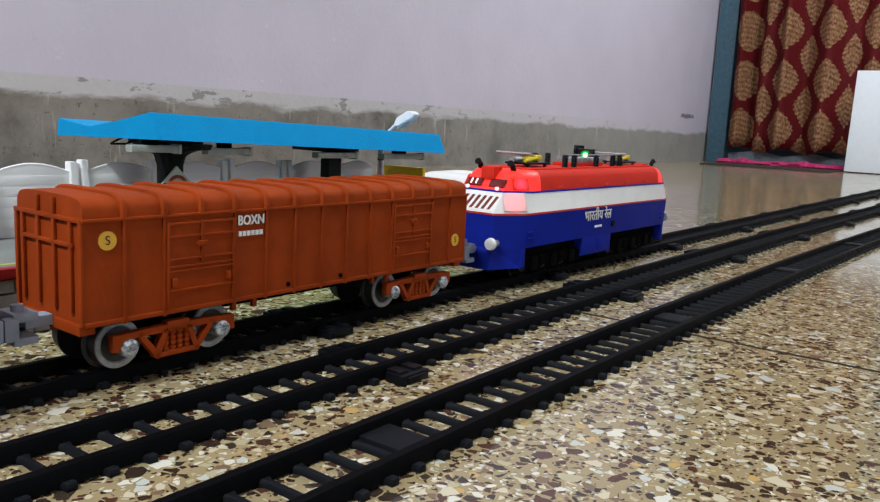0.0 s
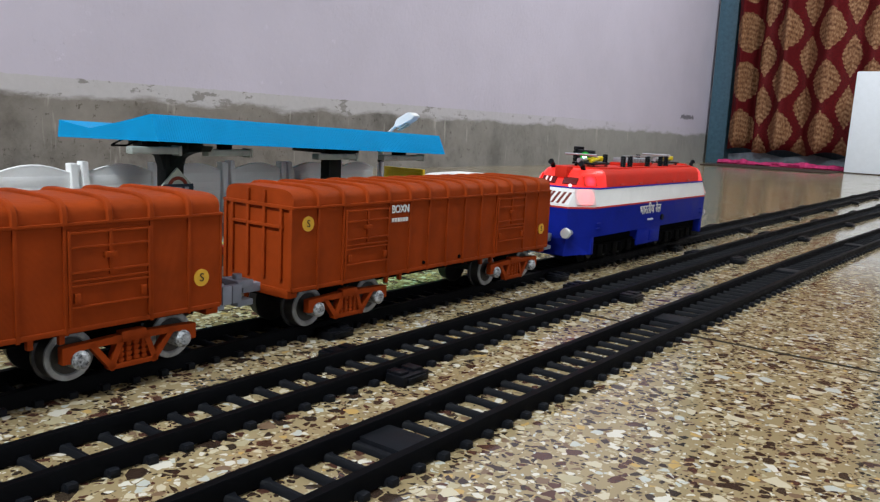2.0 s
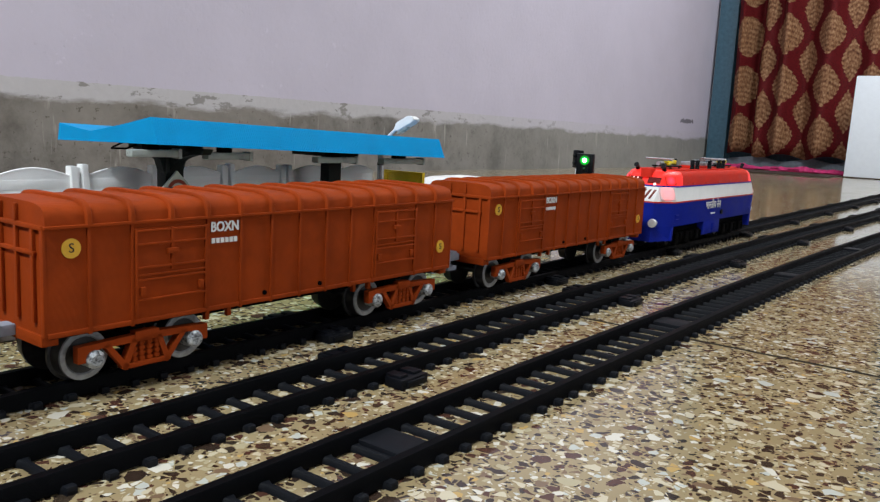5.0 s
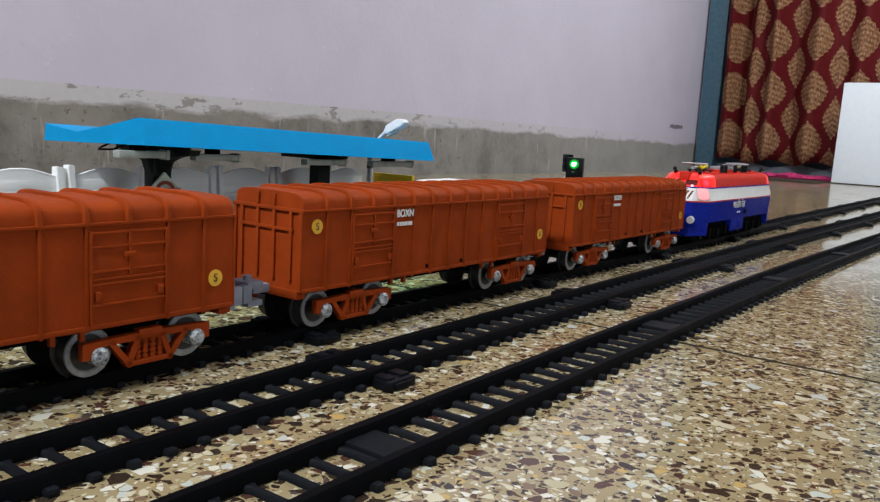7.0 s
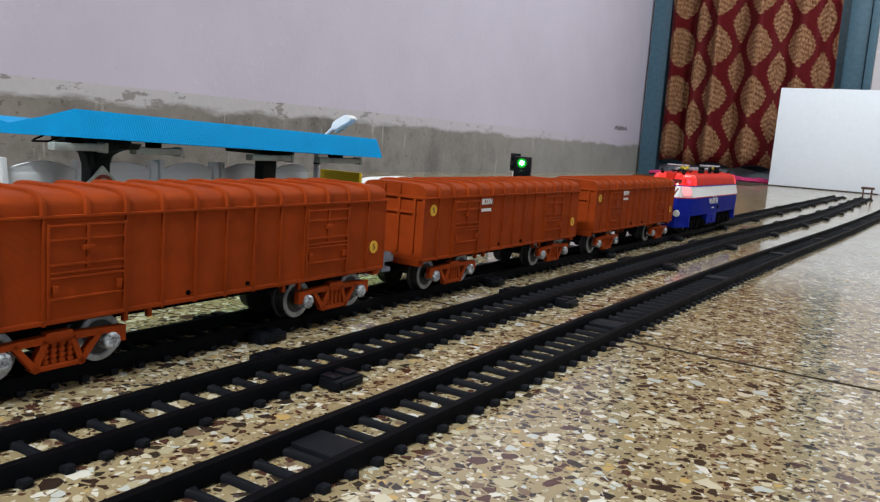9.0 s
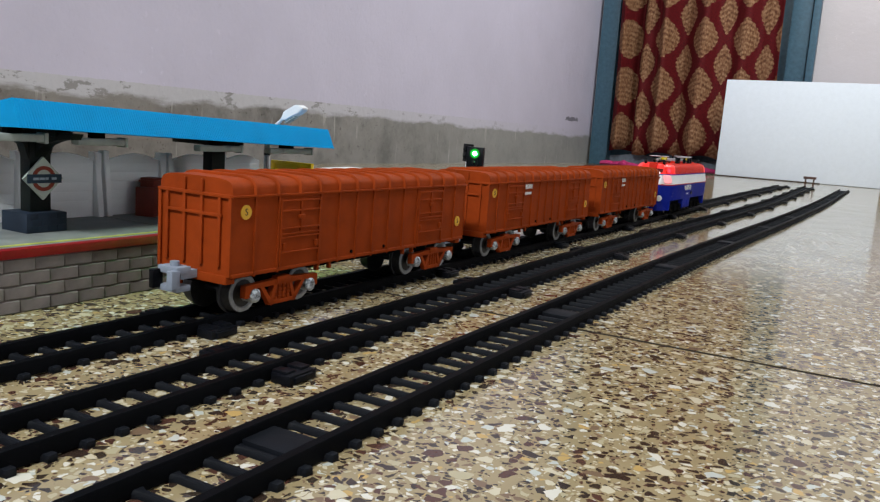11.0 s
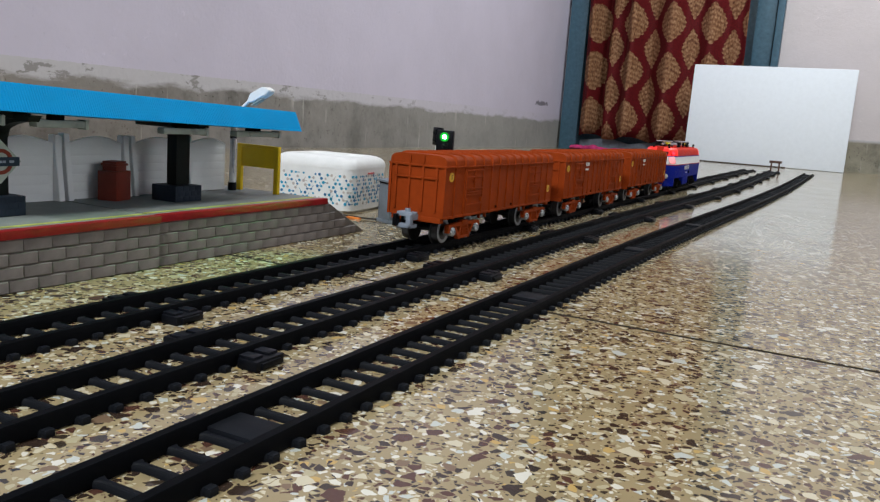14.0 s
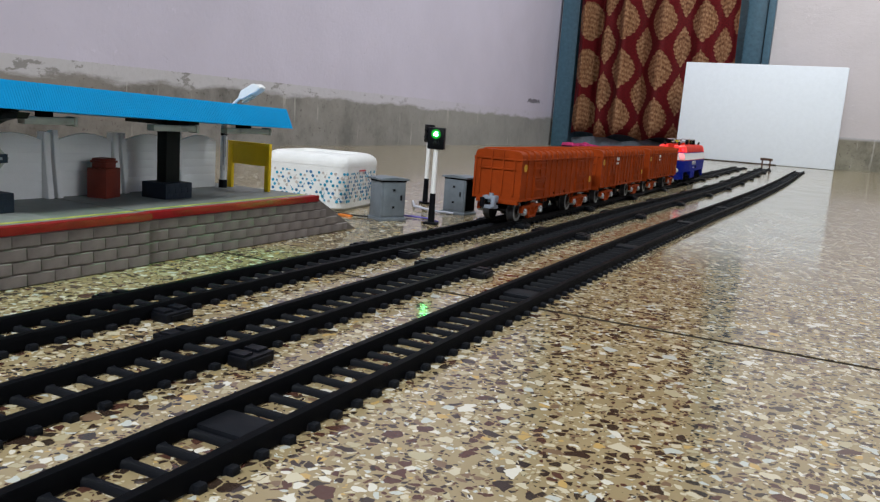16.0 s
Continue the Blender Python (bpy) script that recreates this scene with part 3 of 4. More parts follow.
def shelter():
    ob = thing("platform_shelter", "model platform shelter with bright blue corrugated roof", "shelter")
    y0, y1 = 0.2995, 0.6188
    drop = 0.0082 / (y1 - y0)

    def under(y):
        """Height of the roof's lower face, which falls gently towards the ramp end."""
        return 0.1095 - drop * (y - y0)

    outline = [(-0.461, 0.1108), (-0.4693, 0.1286), (-0.503, 0.1225), (-0.5437, 0.1162), (-0.566, 0.1182), (-0.587, 0.1206), (-0.5895, 0.1078)]
    part("roof", loft([[(a, y, z - drop * (y - y0)) for a, z in outline] for y in (y0, y1)]), ROOF_BLUE, ob)
    ridge = bmesh.new()
    n = 165
    for i in range(n):
        y = y0 + 0.0015 + (y1 - y0 - 0.003) * i / (n - 1)
        d = drop * (y - y0)
        cyl_in(ridge, (-0.46112, y, 0.1109 - d), (-0.46935, y, 0.1284 - d), 0.0004, n=6)
    tagged(part("corrugation", ridge, ROOF_BLUE, ob), kind="stuff")
    cx = -0.507
    for y in (0.3405, 0.508):
        top = under(y)
        block = part("plinth", box(cx - 0.0145, cx + 0.0130, y - 0.0155, y + 0.0148, PLAT_Z, 0.0525, 0.0006), SLATE, ob, "dark slate plinth block")
        for k in range(3):
            z = PLAT_Z + 0.0006 + k * 0.0044
            for q in range(4):
                yy = y - 0.0138 + q * 0.0070 + (0.002 if k % 2 else 0)
                part("stone", box(cx + 0.0130, cx + 0.0133, yy, min(yy + 0.0067, y + 0.0138), z, z + 0.0042, 0.0001), SLATE, block)
        part("column", box(cx - 0.0055, cx + 0.0055, y - 0.0078, y + 0.0078, 0.0525, top - 0.001, 0.0008), DARK_GREEN, ob)
        for s in (-1, 1) if y < 0.4 else ():
            arm = [(cx + s * 0.005, 0.084)]
            for k in range(9):
                a = k / 8 * math.pi / 2
                arm.append((cx + s * (0.042 - 0.037 * math.cos(a)), 0.087 + (top - 0.0915) * math.sin(a)))
            arm += [(cx + s * 0.045, top - 0.0005), (cx + s * 0.005, top - 0.0005)]
            part("bracket", prism(arm, "y", y - 0.004, y + 0.004), DARK_GREEN, ob)
        part("beam", box(cx - 0.045, cx + 0.028, y - 0.006, y + 0.006, top - 0.0035, top + 0.0008, 0.0006), DARK_GREEN, ob)
        for s in (-1, 1):
            arm = [(y + s * 0.0074, 0.087), (y + s * 0.011, 0.098), (y + s * 0.018, 0.1035), (y + s * 0.026, top - 0.003), (y + s * 0.026, top - 0.0005), (y + s * 0.0074, top - 0.0005)]
            if y < 0.4:
                part("bracket", prism(arm, "x", cx - 0.004, cx + 0.004), DARK_GREEN, ob)
    for y, half in ((0.31, 0.019), (0.372, 0.02), (0.487, 0.024), (0.577, 0.03)):
        top = under(y) + (0.0012 if y > 0.5 else 0.0)
        fit = part("light_fitting", box(-0.4855, -0.4775, y - half, y + half, top - 0.0078, top - 0.0028, 0.001), CLEAR, ob, "milky tube light under the roof")
        part("fitting_base", box(-0.4840, -0.4785, y - half * 0.4, y + half * 0.1, top - 0.0028, top + 0.0009), BLACK_MATT, fit)
        part("end_cap", box(-0.4862, -0.4768, y + half - 0.0022, y + half + 0.0006, top - 0.0088, top - 0.002, 0.0006), CLEAR, fit)
    part("wire", pipe([(-0.505, 0.3015, 0.1103), (-0.512, 0.2985, 0.1068), (-0.519, 0.301, 0.1052), (-0.507, 0.305, 0.1058), (-0.498, 0.309, 0.1098)], 0.0007, 6), BLACK_MATT, ob, "loose black wire end")
    return ob


shelter()


RING_RED = plastic("ring_red", (0.2, 0.03, 0.012), 0.6)
SIGN_NAVY = plastic("sign_navy", (0.008, 0.028, 0.05), 0.6)
PRINT_PALE = plastic("print_pale", (0.3, 0.36, 0.42), 0.6)
SIGN_PALE = plastic("sign_pale", (0.42, 0.48, 0.42), 0.6, 0.1)


def name_board():
    """Diamond name board with a round ring and a bar, fixed on the first column."""
    at = pose(-0.4935, 0.3365, 0.0762, 0, 0, 0)
    ob = thing("station_sign", "pale diamond station sign with red ring and blue bar", "sign", at)
    d = 0.0145
    part("panel", prism([(-d, 0), (0, -d), (d, 0), (0, d)], "x", -0.001, 0.001), SIGN_PALE, ob)
    rings = []
    for r, x in ((0.0085, 0.001), (0.0085, 0.0017), (0.006, 0.0017), (0.006, 0.001)):
        rings.append([(x, r * math.cos(a * math.pi / 16), r * math.sin(a * math.pi / 16)) for a in range(32)])
    part("ring", loft(rings, False), RING_RED, ob, "dull red ring")
    bar = part("bar", box(0.0017, 0.0025, -0.0125, 0.0125, -0.003, 0.003, 0.0002), SIGN_NAVY, ob, "blue name bar")
    for a, b in ((-0.0085, -0.0045), (-0.004, -0.0002), (0.0003, 0.0025), (0.005, 0.0085)):
        part("lettering", box(0.0025, 0.0027, a, b, -0.0008, 0.0008), PRINT_PALE, bar)
    part("arm", box(-0.0085, -0.001, -0.0025, 0.0025, -0.003, 0.003), DARK_GREEN, ob)


name_board()


def kiosk():
    ob = thing("litter_bin", "maroon plastic model litter bin with a stepped lid", "bin", pose(-0.5330, 0.4635, PLAT_Z, 0, 0, 17))
    part("body", box(-0.0085, 0.0085, -0.0106, 0.0106, 0.0, 0.0243, 0.0008), MAROON, ob)
    part("lid", box(-0.0063, 0.0063, -0.0074, 0.0074, 0.0243, 0.0322, 0.0008), MAROON, ob)
    part("rim", box(-0.0072, 0.0072, -0.0085, 0.0085, 0.0283, 0.0302, 0.0005), MAROON, ob)


kiosk()


def yellow_sign():
    ob = thing("name_board", "yellow plastic model station name board on two legs", "sign", pose(-0.5175, 0.6258, PLAT_Z))
    part("panel", box(-0.0205, 0.0205, -0.0013, 0.0013, 0.0245, 0.0435, 0.0003), SIGN_Y, ob)
    for s in (-1, 1):
        part("leg", box(s * 0.0232 - 0.0026, s * 0.0232 + 0.0026, -0.002, 0.002, 0.0, 0.0462, 0.0004), SIGN_Y, ob)
    part("top_rail", box(-0.0257, 0.0257, -0.0022, 0.0022, 0.0435, 0.0466, 0.0004), SIGN_Y, ob)


yellow_sign()


def station_lamp():
    ob = thing("platform_lamp", "white model platform lamp with black base and tilted head", "lamp", pose(-0.5405, 0.6145, PLAT_Z))
    part("base", cyl((0, 0, 0), (0, 0, 0.008), 0.0042), BLACK, ob)
    part("pole", cyl((0, 0, 0.008), (0, 0, 0.064), 0.0033, 0.003), WHITE, ob)
    part("collar", cyl((0, 0, 0.048), (0, 0, 0.054), 0.0025, 0.0036), BLACK, ob)
    part("arm", pipe([(0, 0, 0.062), (0.003, 0, 0.076), (0.022, 0, 0.0915)], 0.0016), WHITE, ob)
    head = part("head", prism([(0.0195, 0.0885), (0.0245, 0.0868), (0.0425, 0.0955), (0.0465, 0.0995), (0.041, 0.1028), (0.0365, 0.1028), (0.0225, 0.0955)], "y", -0.005, 0.005, 0.0008), WHITE, ob)
    part("lens", box(0.026, 0.040, -0.0035, 0.0035, -0.0006, 0.0006, 0.0003, pose(0.0005, 0, 0.0910 - 0.0185, 0, -28, 0)), CLEAR, head)


station_lamp()


def printed_tub():
    """Rounded white plastic tub with a printed band of dots."""
    at = pose(-0.5925, 0.863, 0, 0, 0, 7)
    ob = thing("plastic_tub", "white plastic tub printed with blue hexagon dots, standing on floor", "tub", at)

    def ring(hx, hy, z, r):
        pts = []
        for cx, cy, a0 in ((1, 1, 0), (-1, 1, 90), (-1, -1, 180), (1, -1, 270)):
            for k in range(9):
                a = radians(a0 + k * 90 / 8)
                pts.append((cx * (hx - r) + r * math.cos(a), cy * (hy - r) + r * math.sin(a), z))
        return pts

    hx, hy = 0.057, 0.055
    part("body", loft([ring(hx - 0.005, hy - 0.005, 0.0, 0.014), ring(hx - 0.002, hy - 0.002, 0.003, 0.015), ring(hx, hy, 0.054, 0.016)]), WHITE, ob)
    part("lid", loft([ring(hx + 0.0002, hy + 0.0002, 0.0538, 0.016), ring(hx + 0.0002, hy + 0.0002, 0.058, 0.016), ring(hx - 0.0012, hy - 0.0012, 0.0625, 0.016), ring(hx - 0.0045, hy - 0.0045, 0.066, 0.016), ring(hx - 0.009, hy - 0.009, 0.068, 0.015), ring(hx - 0.013, hy - 0.013, 0.0687, 0.014), ring(hx - 0.0155, hy - 0.0155, 0.0682, 0.013), ring(hx - 0.0175, hy - 0.0175, 0.0655, 0.012)]), WHITE, ob)
    rng = random.Random(11)
    r_c = 0.016
    front, arc, side = 2 * (hx - r_c), r_c * math.pi / 2, 2 * (hy - r_c)

    def on_wall(u, z, out):
        """A place on the tub's wall, u metres along it from the front face's start."""
        lean = -0.0019 * (1 - z / 0.054) + out
        if u < front:
            return Vector((-hx + r_c + u, -hy - lean, z)), Vector((0, -1, 0))
        if u < front + arc:
            a = (u - front) / r_c
            n = Vector((math.sin(a), -math.cos(a), 0))
            return Vector((hx - r_c, -hy + r_c, z)) + n * (r_c + lean), n
        return Vector((hx + lean, -hy + r_c + u - front - arc, z)), Vector((1, 0, 0))

    step, rise = 0.0056, 0.00485
    dots = {DOT_BLUE: bmesh.new(), DOT_NAVY: bmesh.new(), DOT_GREY: bmesh.new()}
    for j in range(8):
        for i in range(int((front + arc + side) / step)):
            # a honeycomb: every third site of the row stays empty
            if (i - (j % 2) + 2 * ((j // 2) % 3)) % 3 == 0 or rng.random() < 0.04:
                continue
            u, z = step * (i + 0.5 * (j % 2)), 0.0115 + j * rise
            bm = dots[rng.choices(list(dots), (0.5, 0.3, 0.2))[0]]
            p, n = on_wall(u, z, 0.0)
            cyl_in(bm, p - n * 0.0012, p + n * 0.0004, rng.choice((0.0014, 0.0017, 0.0019)), n=8)
            for du, dz in ((step, 0.0), (0.5 * step, rise), (-0.5 * step, rise)):
                if z + dz < 0.05 and rng.random() < 0.14 and u + du > 0:
                    q, _ = on_wall(u + du, z + dz, 0.0)
                    cyl_in(bm, p, q, 0.0004, n=5)
    for material, bm in dots.items():
        tagged(part("printed_dots", bm, material, ob), kind="stuff")
    part("maker_mark", box(hx - 0.001, hx + 0.0006, -0.01, 0.008, 0.0475, 0.0495), PINK_MARK, ob)


PINK_MARK = plastic("print_red", (0.6, 0.1, 0.1), 0.4)
printed_tub()


def relay_cabinet(at, label, dark):
    ob = thing("relay_cabinet", label, "cabinet", at, "relay cabinets beside the track")
    part("body", box(-0.0165, 0.0165, -0.0125, 0.0125, 0.003, 0.047, 0.0008), CABINET_GREY, ob)
    part("base", box(-0.0185, 0.0185, -0.0145, 0.0145, 0.0, 0.0035, 0.0006), CABINET_GREY, ob)
    part("roof", prism([(-0.0195, 0.047), (0.0195, 0.047), (0.0195, 0.0492), (0.0, 0.0508), (-0.0195, 0.0492)], "y", -0.0155, 0.0155, 0.0004), CABINET_GREY, ob)
    door = part("door", box(-0.0145, 0.0145, -0.0134, -0.0125, 0.006, 0.045, 0.0003), CABINET_GREY, ob)
    for z in (0.016, 0.036):
        part("hinge", box(-0.002, 0.001, -0.0144, -0.0134, z - 0.0012, z + 0.0012), BLACK, door)
    part("handle", box(0.009, 0.0105, -0.0148, -0.0134, 0.024, 0.03), BLACK, door)
    # Solid black band stands in for the dark of the slot under the roof.
    part("eaves_gap", box(-0.0167, 0.0167, -0.0127, 0.0127, 0.0452, 0.0472), BLACK_MATT, ob)
    # Thin cover that gives one side its own colour, black on one cabinet.
    part("plate", box(0.0165, 0.0172, -0.0105, 0.0105, 0.006, 0.045, 0.0003), dark, ob)


relay_cabinet(pose(-0.4618, 0.808, 0, 0, 0, 62), "small grey plastic relay cabinet near the platform ramp", CABINET_GREY)
relay_cabinet(pose(-0.4300, 0.94, 0, 0, 0, -8), "small grey relay cabinet with a black side, near the signal", BLACK_MATT)


def signal(at, lit, label):
    ob = thing("railway_signal", label, "signal", at, "model railway signals")
    part("foot", box(-0.008, 0.008, -0.006, 0.006, 0.0, 0.003, 0.0006), BLACK, ob)
    part("lower_pole", cyl((0, 0, 0.003), (0, 0, 0.036), 0.0040, 0.0032), BLACK, ob)
    part("pole", cyl((0, 0, 0.036), (0, 0, 0.088), 0.0030, 0.0028), WHITE, ob)
    head = part("head", box(-0.0098, 0.0098, -0.004, 0.004, 0.0865, 0.1112, 0.0012), BLACK, ob)
    for z, on in ((0.1038, lit), (0.0937, False)):
        bm = cyl((0, 0.0002, 0), (0, -0.0014, 0), 0.0056 if on else 0.0044, n=24)
        part("bezel", bm, GREEN_HALO if on else BLACK, head, at=pose(0, -0.0042, z))
        bm = bmesh.new()
        bmesh.ops.create_uvsphere(bm, u_segments=16, v_segments=8, radius=0.0025, matrix=Matrix.Translation((0, -0.0054, z)))
        part("lens", bm, GREEN_LED if on else DARK_GREEN, head, "glowing green lamp" if on else "")
    return ob


signal(pose(-0.4075, 0.817, 0, 0, 0, 12), True, "black and white model signal showing a green light")
signal(pose(-0.5105, 1.0, 0, 0, 0, -40), False, "black and white model signal with its head turned away")
led = bpy.data.lights.new("green_signal_light", "SPOT")
led.energy, led.color, led.shadow_soft_size, led.spot_size, led.spot_blend = 3.4, (0.05, 1.0, 0.15), 0.003, radians(24), 1.0
new("green_signal_light", led).matrix_world = look((-0.4062, 0.805, 0.1038), (-0.414, 0.37, 0.0))


def cables():
    for pts, r, material, label in (
            ([(-0.50, 0.86, 0.0015), (-0.46, 0.845, 0.002), (-0.43, 0.85, 0.0015), (-0.405, 0.83, 0.002)], 0.0011, WIRE, "thin violet cable lying between cabinet and signal"),
            ([(-0.53, 1.0, 0.0015), (-0.49, 0.93, 0.004), (-0.455, 0.915, 0.003), (-0.43, 0.925, 0.0015)], 0.0016, WIRE_W, "thin pale cable lying behind the signal"),
            ([(-0.55, 0.80, 0.0015), (-0.50, 0.79, 0.002), (-0.475, 0.80, 0.0015)], 0.001, INK, "thin black cable lying by the cabinet")):
        tagged(part("cable", pipe(pts, r), material), label, "cable")
    tagged(part("scrap", box(-0.516, -0.498, 0.786, 0.792, 0.0, 0.002, 0.0005), SCRAP), "small orange scrap of plastic on the floor", "scrap")


cables()


# ---- train ----
WHEEL_R = 0.0115
TRAVEL = [0.0, 0.0565, 0.1155, 0.174, 0.2365, 0.3035, 0.376, 0.451, 0.536, 0.6195, 0.706, 0.797, 0.894, 0.991, 1.091, 1.192, 1.293]


def travelled(t):
    """Metres that the train has gone at t seconds, once for each whole second and smooth between."""
    i = min(int(t), 15)
    u = t - i
    p0 = TRAVEL[i - 1] if i else TRAVEL[0] - 0.055
    p1, p2 = TRAVEL[i], TRAVEL[i + 1]
    p3 = TRAVEL[i + 2] if i < 15 else TRAVEL[16] + 0.101
    return 0.5 * (2 * p1 + (p2 - p0) * u + (2 * p0 - 5 * p1 + 4 * p2 - p3) * u * u + (3 * p1 - p0 - 3 * p2 + p3) * u ** 3)


WHEELSETS = []


def wheelset_mesh(parent, y, gauge=HALF_GAUGE / TRAIN_SCALE, rim_material=None):
    """Two wheels on an axle that turns about x."""
    ob = part("wheelset", cyl((-0.024, 0, 0), (0.024, 0, 0), 0.0022, n=10), DARK_STEEL, parent, at=pose(0, y, WHEEL_R))
    for s in (-1, 1):
        bm = cyl((s * (gauge - 0.0028), 0, 0), (s * (gauge + 0.0035), 0, 0), WHEEL_R, WHEEL_R - 0.0002, n=40)
        cyl_in(bm, (s * (gauge - 0.0044), 0, 0), (s * (gauge - 0.0028), 0, 0), WHEEL_R + 0.0014, n=40)
        part("tyre", bm, DARK_STEEL, ob)
        rim = bmesh.new()
        rings = []
        for r, x in ((WHEEL_R - 0.0003, 0.0034), (WHEEL_R - 0.0006, 0.0042), (WHEEL_R - 0.0028, 0.0042), (WHEEL_R - 0.0034, 0.0036)):
            rings.append([(s * (gauge + x), r * math.cos(a * math.pi / 20), r * math.sin(a * math.pi / 20)) for a in range(40)])
        part("rim", loft(rings, False), rim_material or STEEL, ob)
    WHEELSETS.append((ob, y))
    return ob


def bogie(parent, y, base=0.05):
    """A two-axle wagon bogie with its side frames; the wheelsets hang on the wagon itself."""
    ob = part("bogie", box(-0.016, 0.016, y - 0.006, y + 0.006, 0.010, 0.0205, 0.001), BLACK_MATT, parent)
    for s in (-1, 1):
        x0, x1 = sorted((s * 0.0235, s * 0.0275))
        h = base / 2
        e = h + 0.0075
        outline = [(y - e, 0.0178), (y - 0.008, 0.0188), (y + 0.008, 0.0188), (y + e, 0.0178), (y + e, 0.0105), (y + e - 0.0035, 0.0105), (y + h - 0.002, 0.0155), (y - h + 0.002, 0.0155), (y - e + 0.0035, 0.0105), (y - e, 0.0105)]
        part("side_frame", prism(outline, "x", x0, x1), ORANGE, ob)
        part("bolster_cap", box(x0 - 0.0006, x1 + 0.0006, y - 0.006, y + 0.006, 0.0165, 0.0203, 0.0006), ORANGE, ob)
        for a, b in (((y - h + 0.006, 0.016), (y - 0.0105, 0.0052)), ((y + h - 0.006, 0.016), (y + 0.0105, 0.0052)), ((y - 0.0105, 0.0052), (y - 0.0065, 0.016)), ((y + 0.0105, 0.0052), (y + 0.0065, 0.016))):
            d = Vector((b[0] - a[0], b[1] - a[1])).normalized()
            a = (a[0] - d.x * 0.0014, a[1] - d.y * 0.0014)
            b = (b[0] + d.x * 0.0012, b[1] + d.y * 0.0012)
            n = Vector((-d.y, d.x)) * 0.0013
            part("strut", prism([(a[0] + n.x, a[1] + n.y), (b[0] + n.x, b[1] + n.y), (b[0] - n.x, b[1] - n.y), (a[0] - n.x, a[1] - n.y)], "x", x0, x1), ORANGE, ob)
        part("spring_plank", box(x0, x1, y - 0.0115, y + 0.0115, 0.0038, 0.0062, 0.0004), ORANGE, ob)
        bm = bmesh.new()
        for i in range(4):
            yy = y - 0.0057 + i * 0.0038
            cyl_in(bm, (s * 0.0256, yy, 0.0060), (s * 0.0256, yy, 0.0158), 0.0012, n=8)
            for j in range(4):
                cyl_in(bm, (s * 0.0256, yy, 0.0066 + j * 0.0024), (s * 0.0256, yy, 0.0081 + j * 0.0024), 0.0017, n=8)
        part("spring_pack", bm, ORANGE, ob)
        for q in (-1, 1):
            bm = cyl((s * 0.0205, y + q * h, WHEEL_R), (s * 0.0285, y + q * h, WHEEL_R), 0.0043, 0.0041, n=14)
            cyl_in(bm, (s * 0.0285, y + q * h, WHEEL_R), (s * 0.0298, y + q * h, WHEEL_R), 0.0041, 0.0026, n=14)
            part("axle_box", bm, SILVER, ob, "rough silver axle box")
    return ob


def coupler(parent, y, s):
    """A grey knuckle coupler that points along y by the sign s."""
    def bit(x0, x1, a, b, z0, z1):
        return box(x0, x1, *sorted((y + s * a, y + s * b)), z0 + 0.0028, z1 + 0.0028, 0.0007)

    ob = part("coupler", bit(-0.004, 0.004, 0.0, 0.012, 0.0185, 0.0235), COUPLER_GREY, parent, "grey knuckle coupler")
    part("upper_plate", bit(-0.0075, 0.0075, 0.008, 0.0185, 0.0225, 0.0265), COUPLER_GREY, ob)
    part("lower_plate", bit(-0.0075, 0.0075, 0.008, 0.0185, 0.0125, 0.0160), COUPLER_GREY, ob)
    part("back_plate", bit(-0.0075, -0.0035, 0.008, 0.0115, 0.0158, 0.0227), BLACK, ob)
    part("knuckle", bit(0.0040, 0.0085, 0.0165, 0.0225, 0.0150, 0.0250), COUPLER_GREY, ob)
    part("guard_arm", bit(-0.0085, -0.0050, 0.0165, 0.0235, 0.0140, 0.0245), BLACK, ob)
    part("pin", cyl((0.001, y + s * 0.014, 0.0293), (0.001, y + s * 0.014, 0.032), 0.0026, n=10), COUPLER_GREY, ob)
    return ob


L2, W2 = 0.136, 0.028
Z0, EAVE, CROWN = 0.0245, 0.0695, 0.0790


def roof_line(w, grow=0.0):
    """The rounded upper outline of the wagon, from the eave over the crown."""
    pts = []
    for k in range(17):
        a = math.pi * k / 16
        c, s = math.cos(a), math.sin(a)
        pts.append((math.copysign(abs(c) ** 0.36, c) * (w + grow), EAVE + (CROWN - EAVE + grow) * (s ** 0.5 if s > 0 else 0)))
    return pts


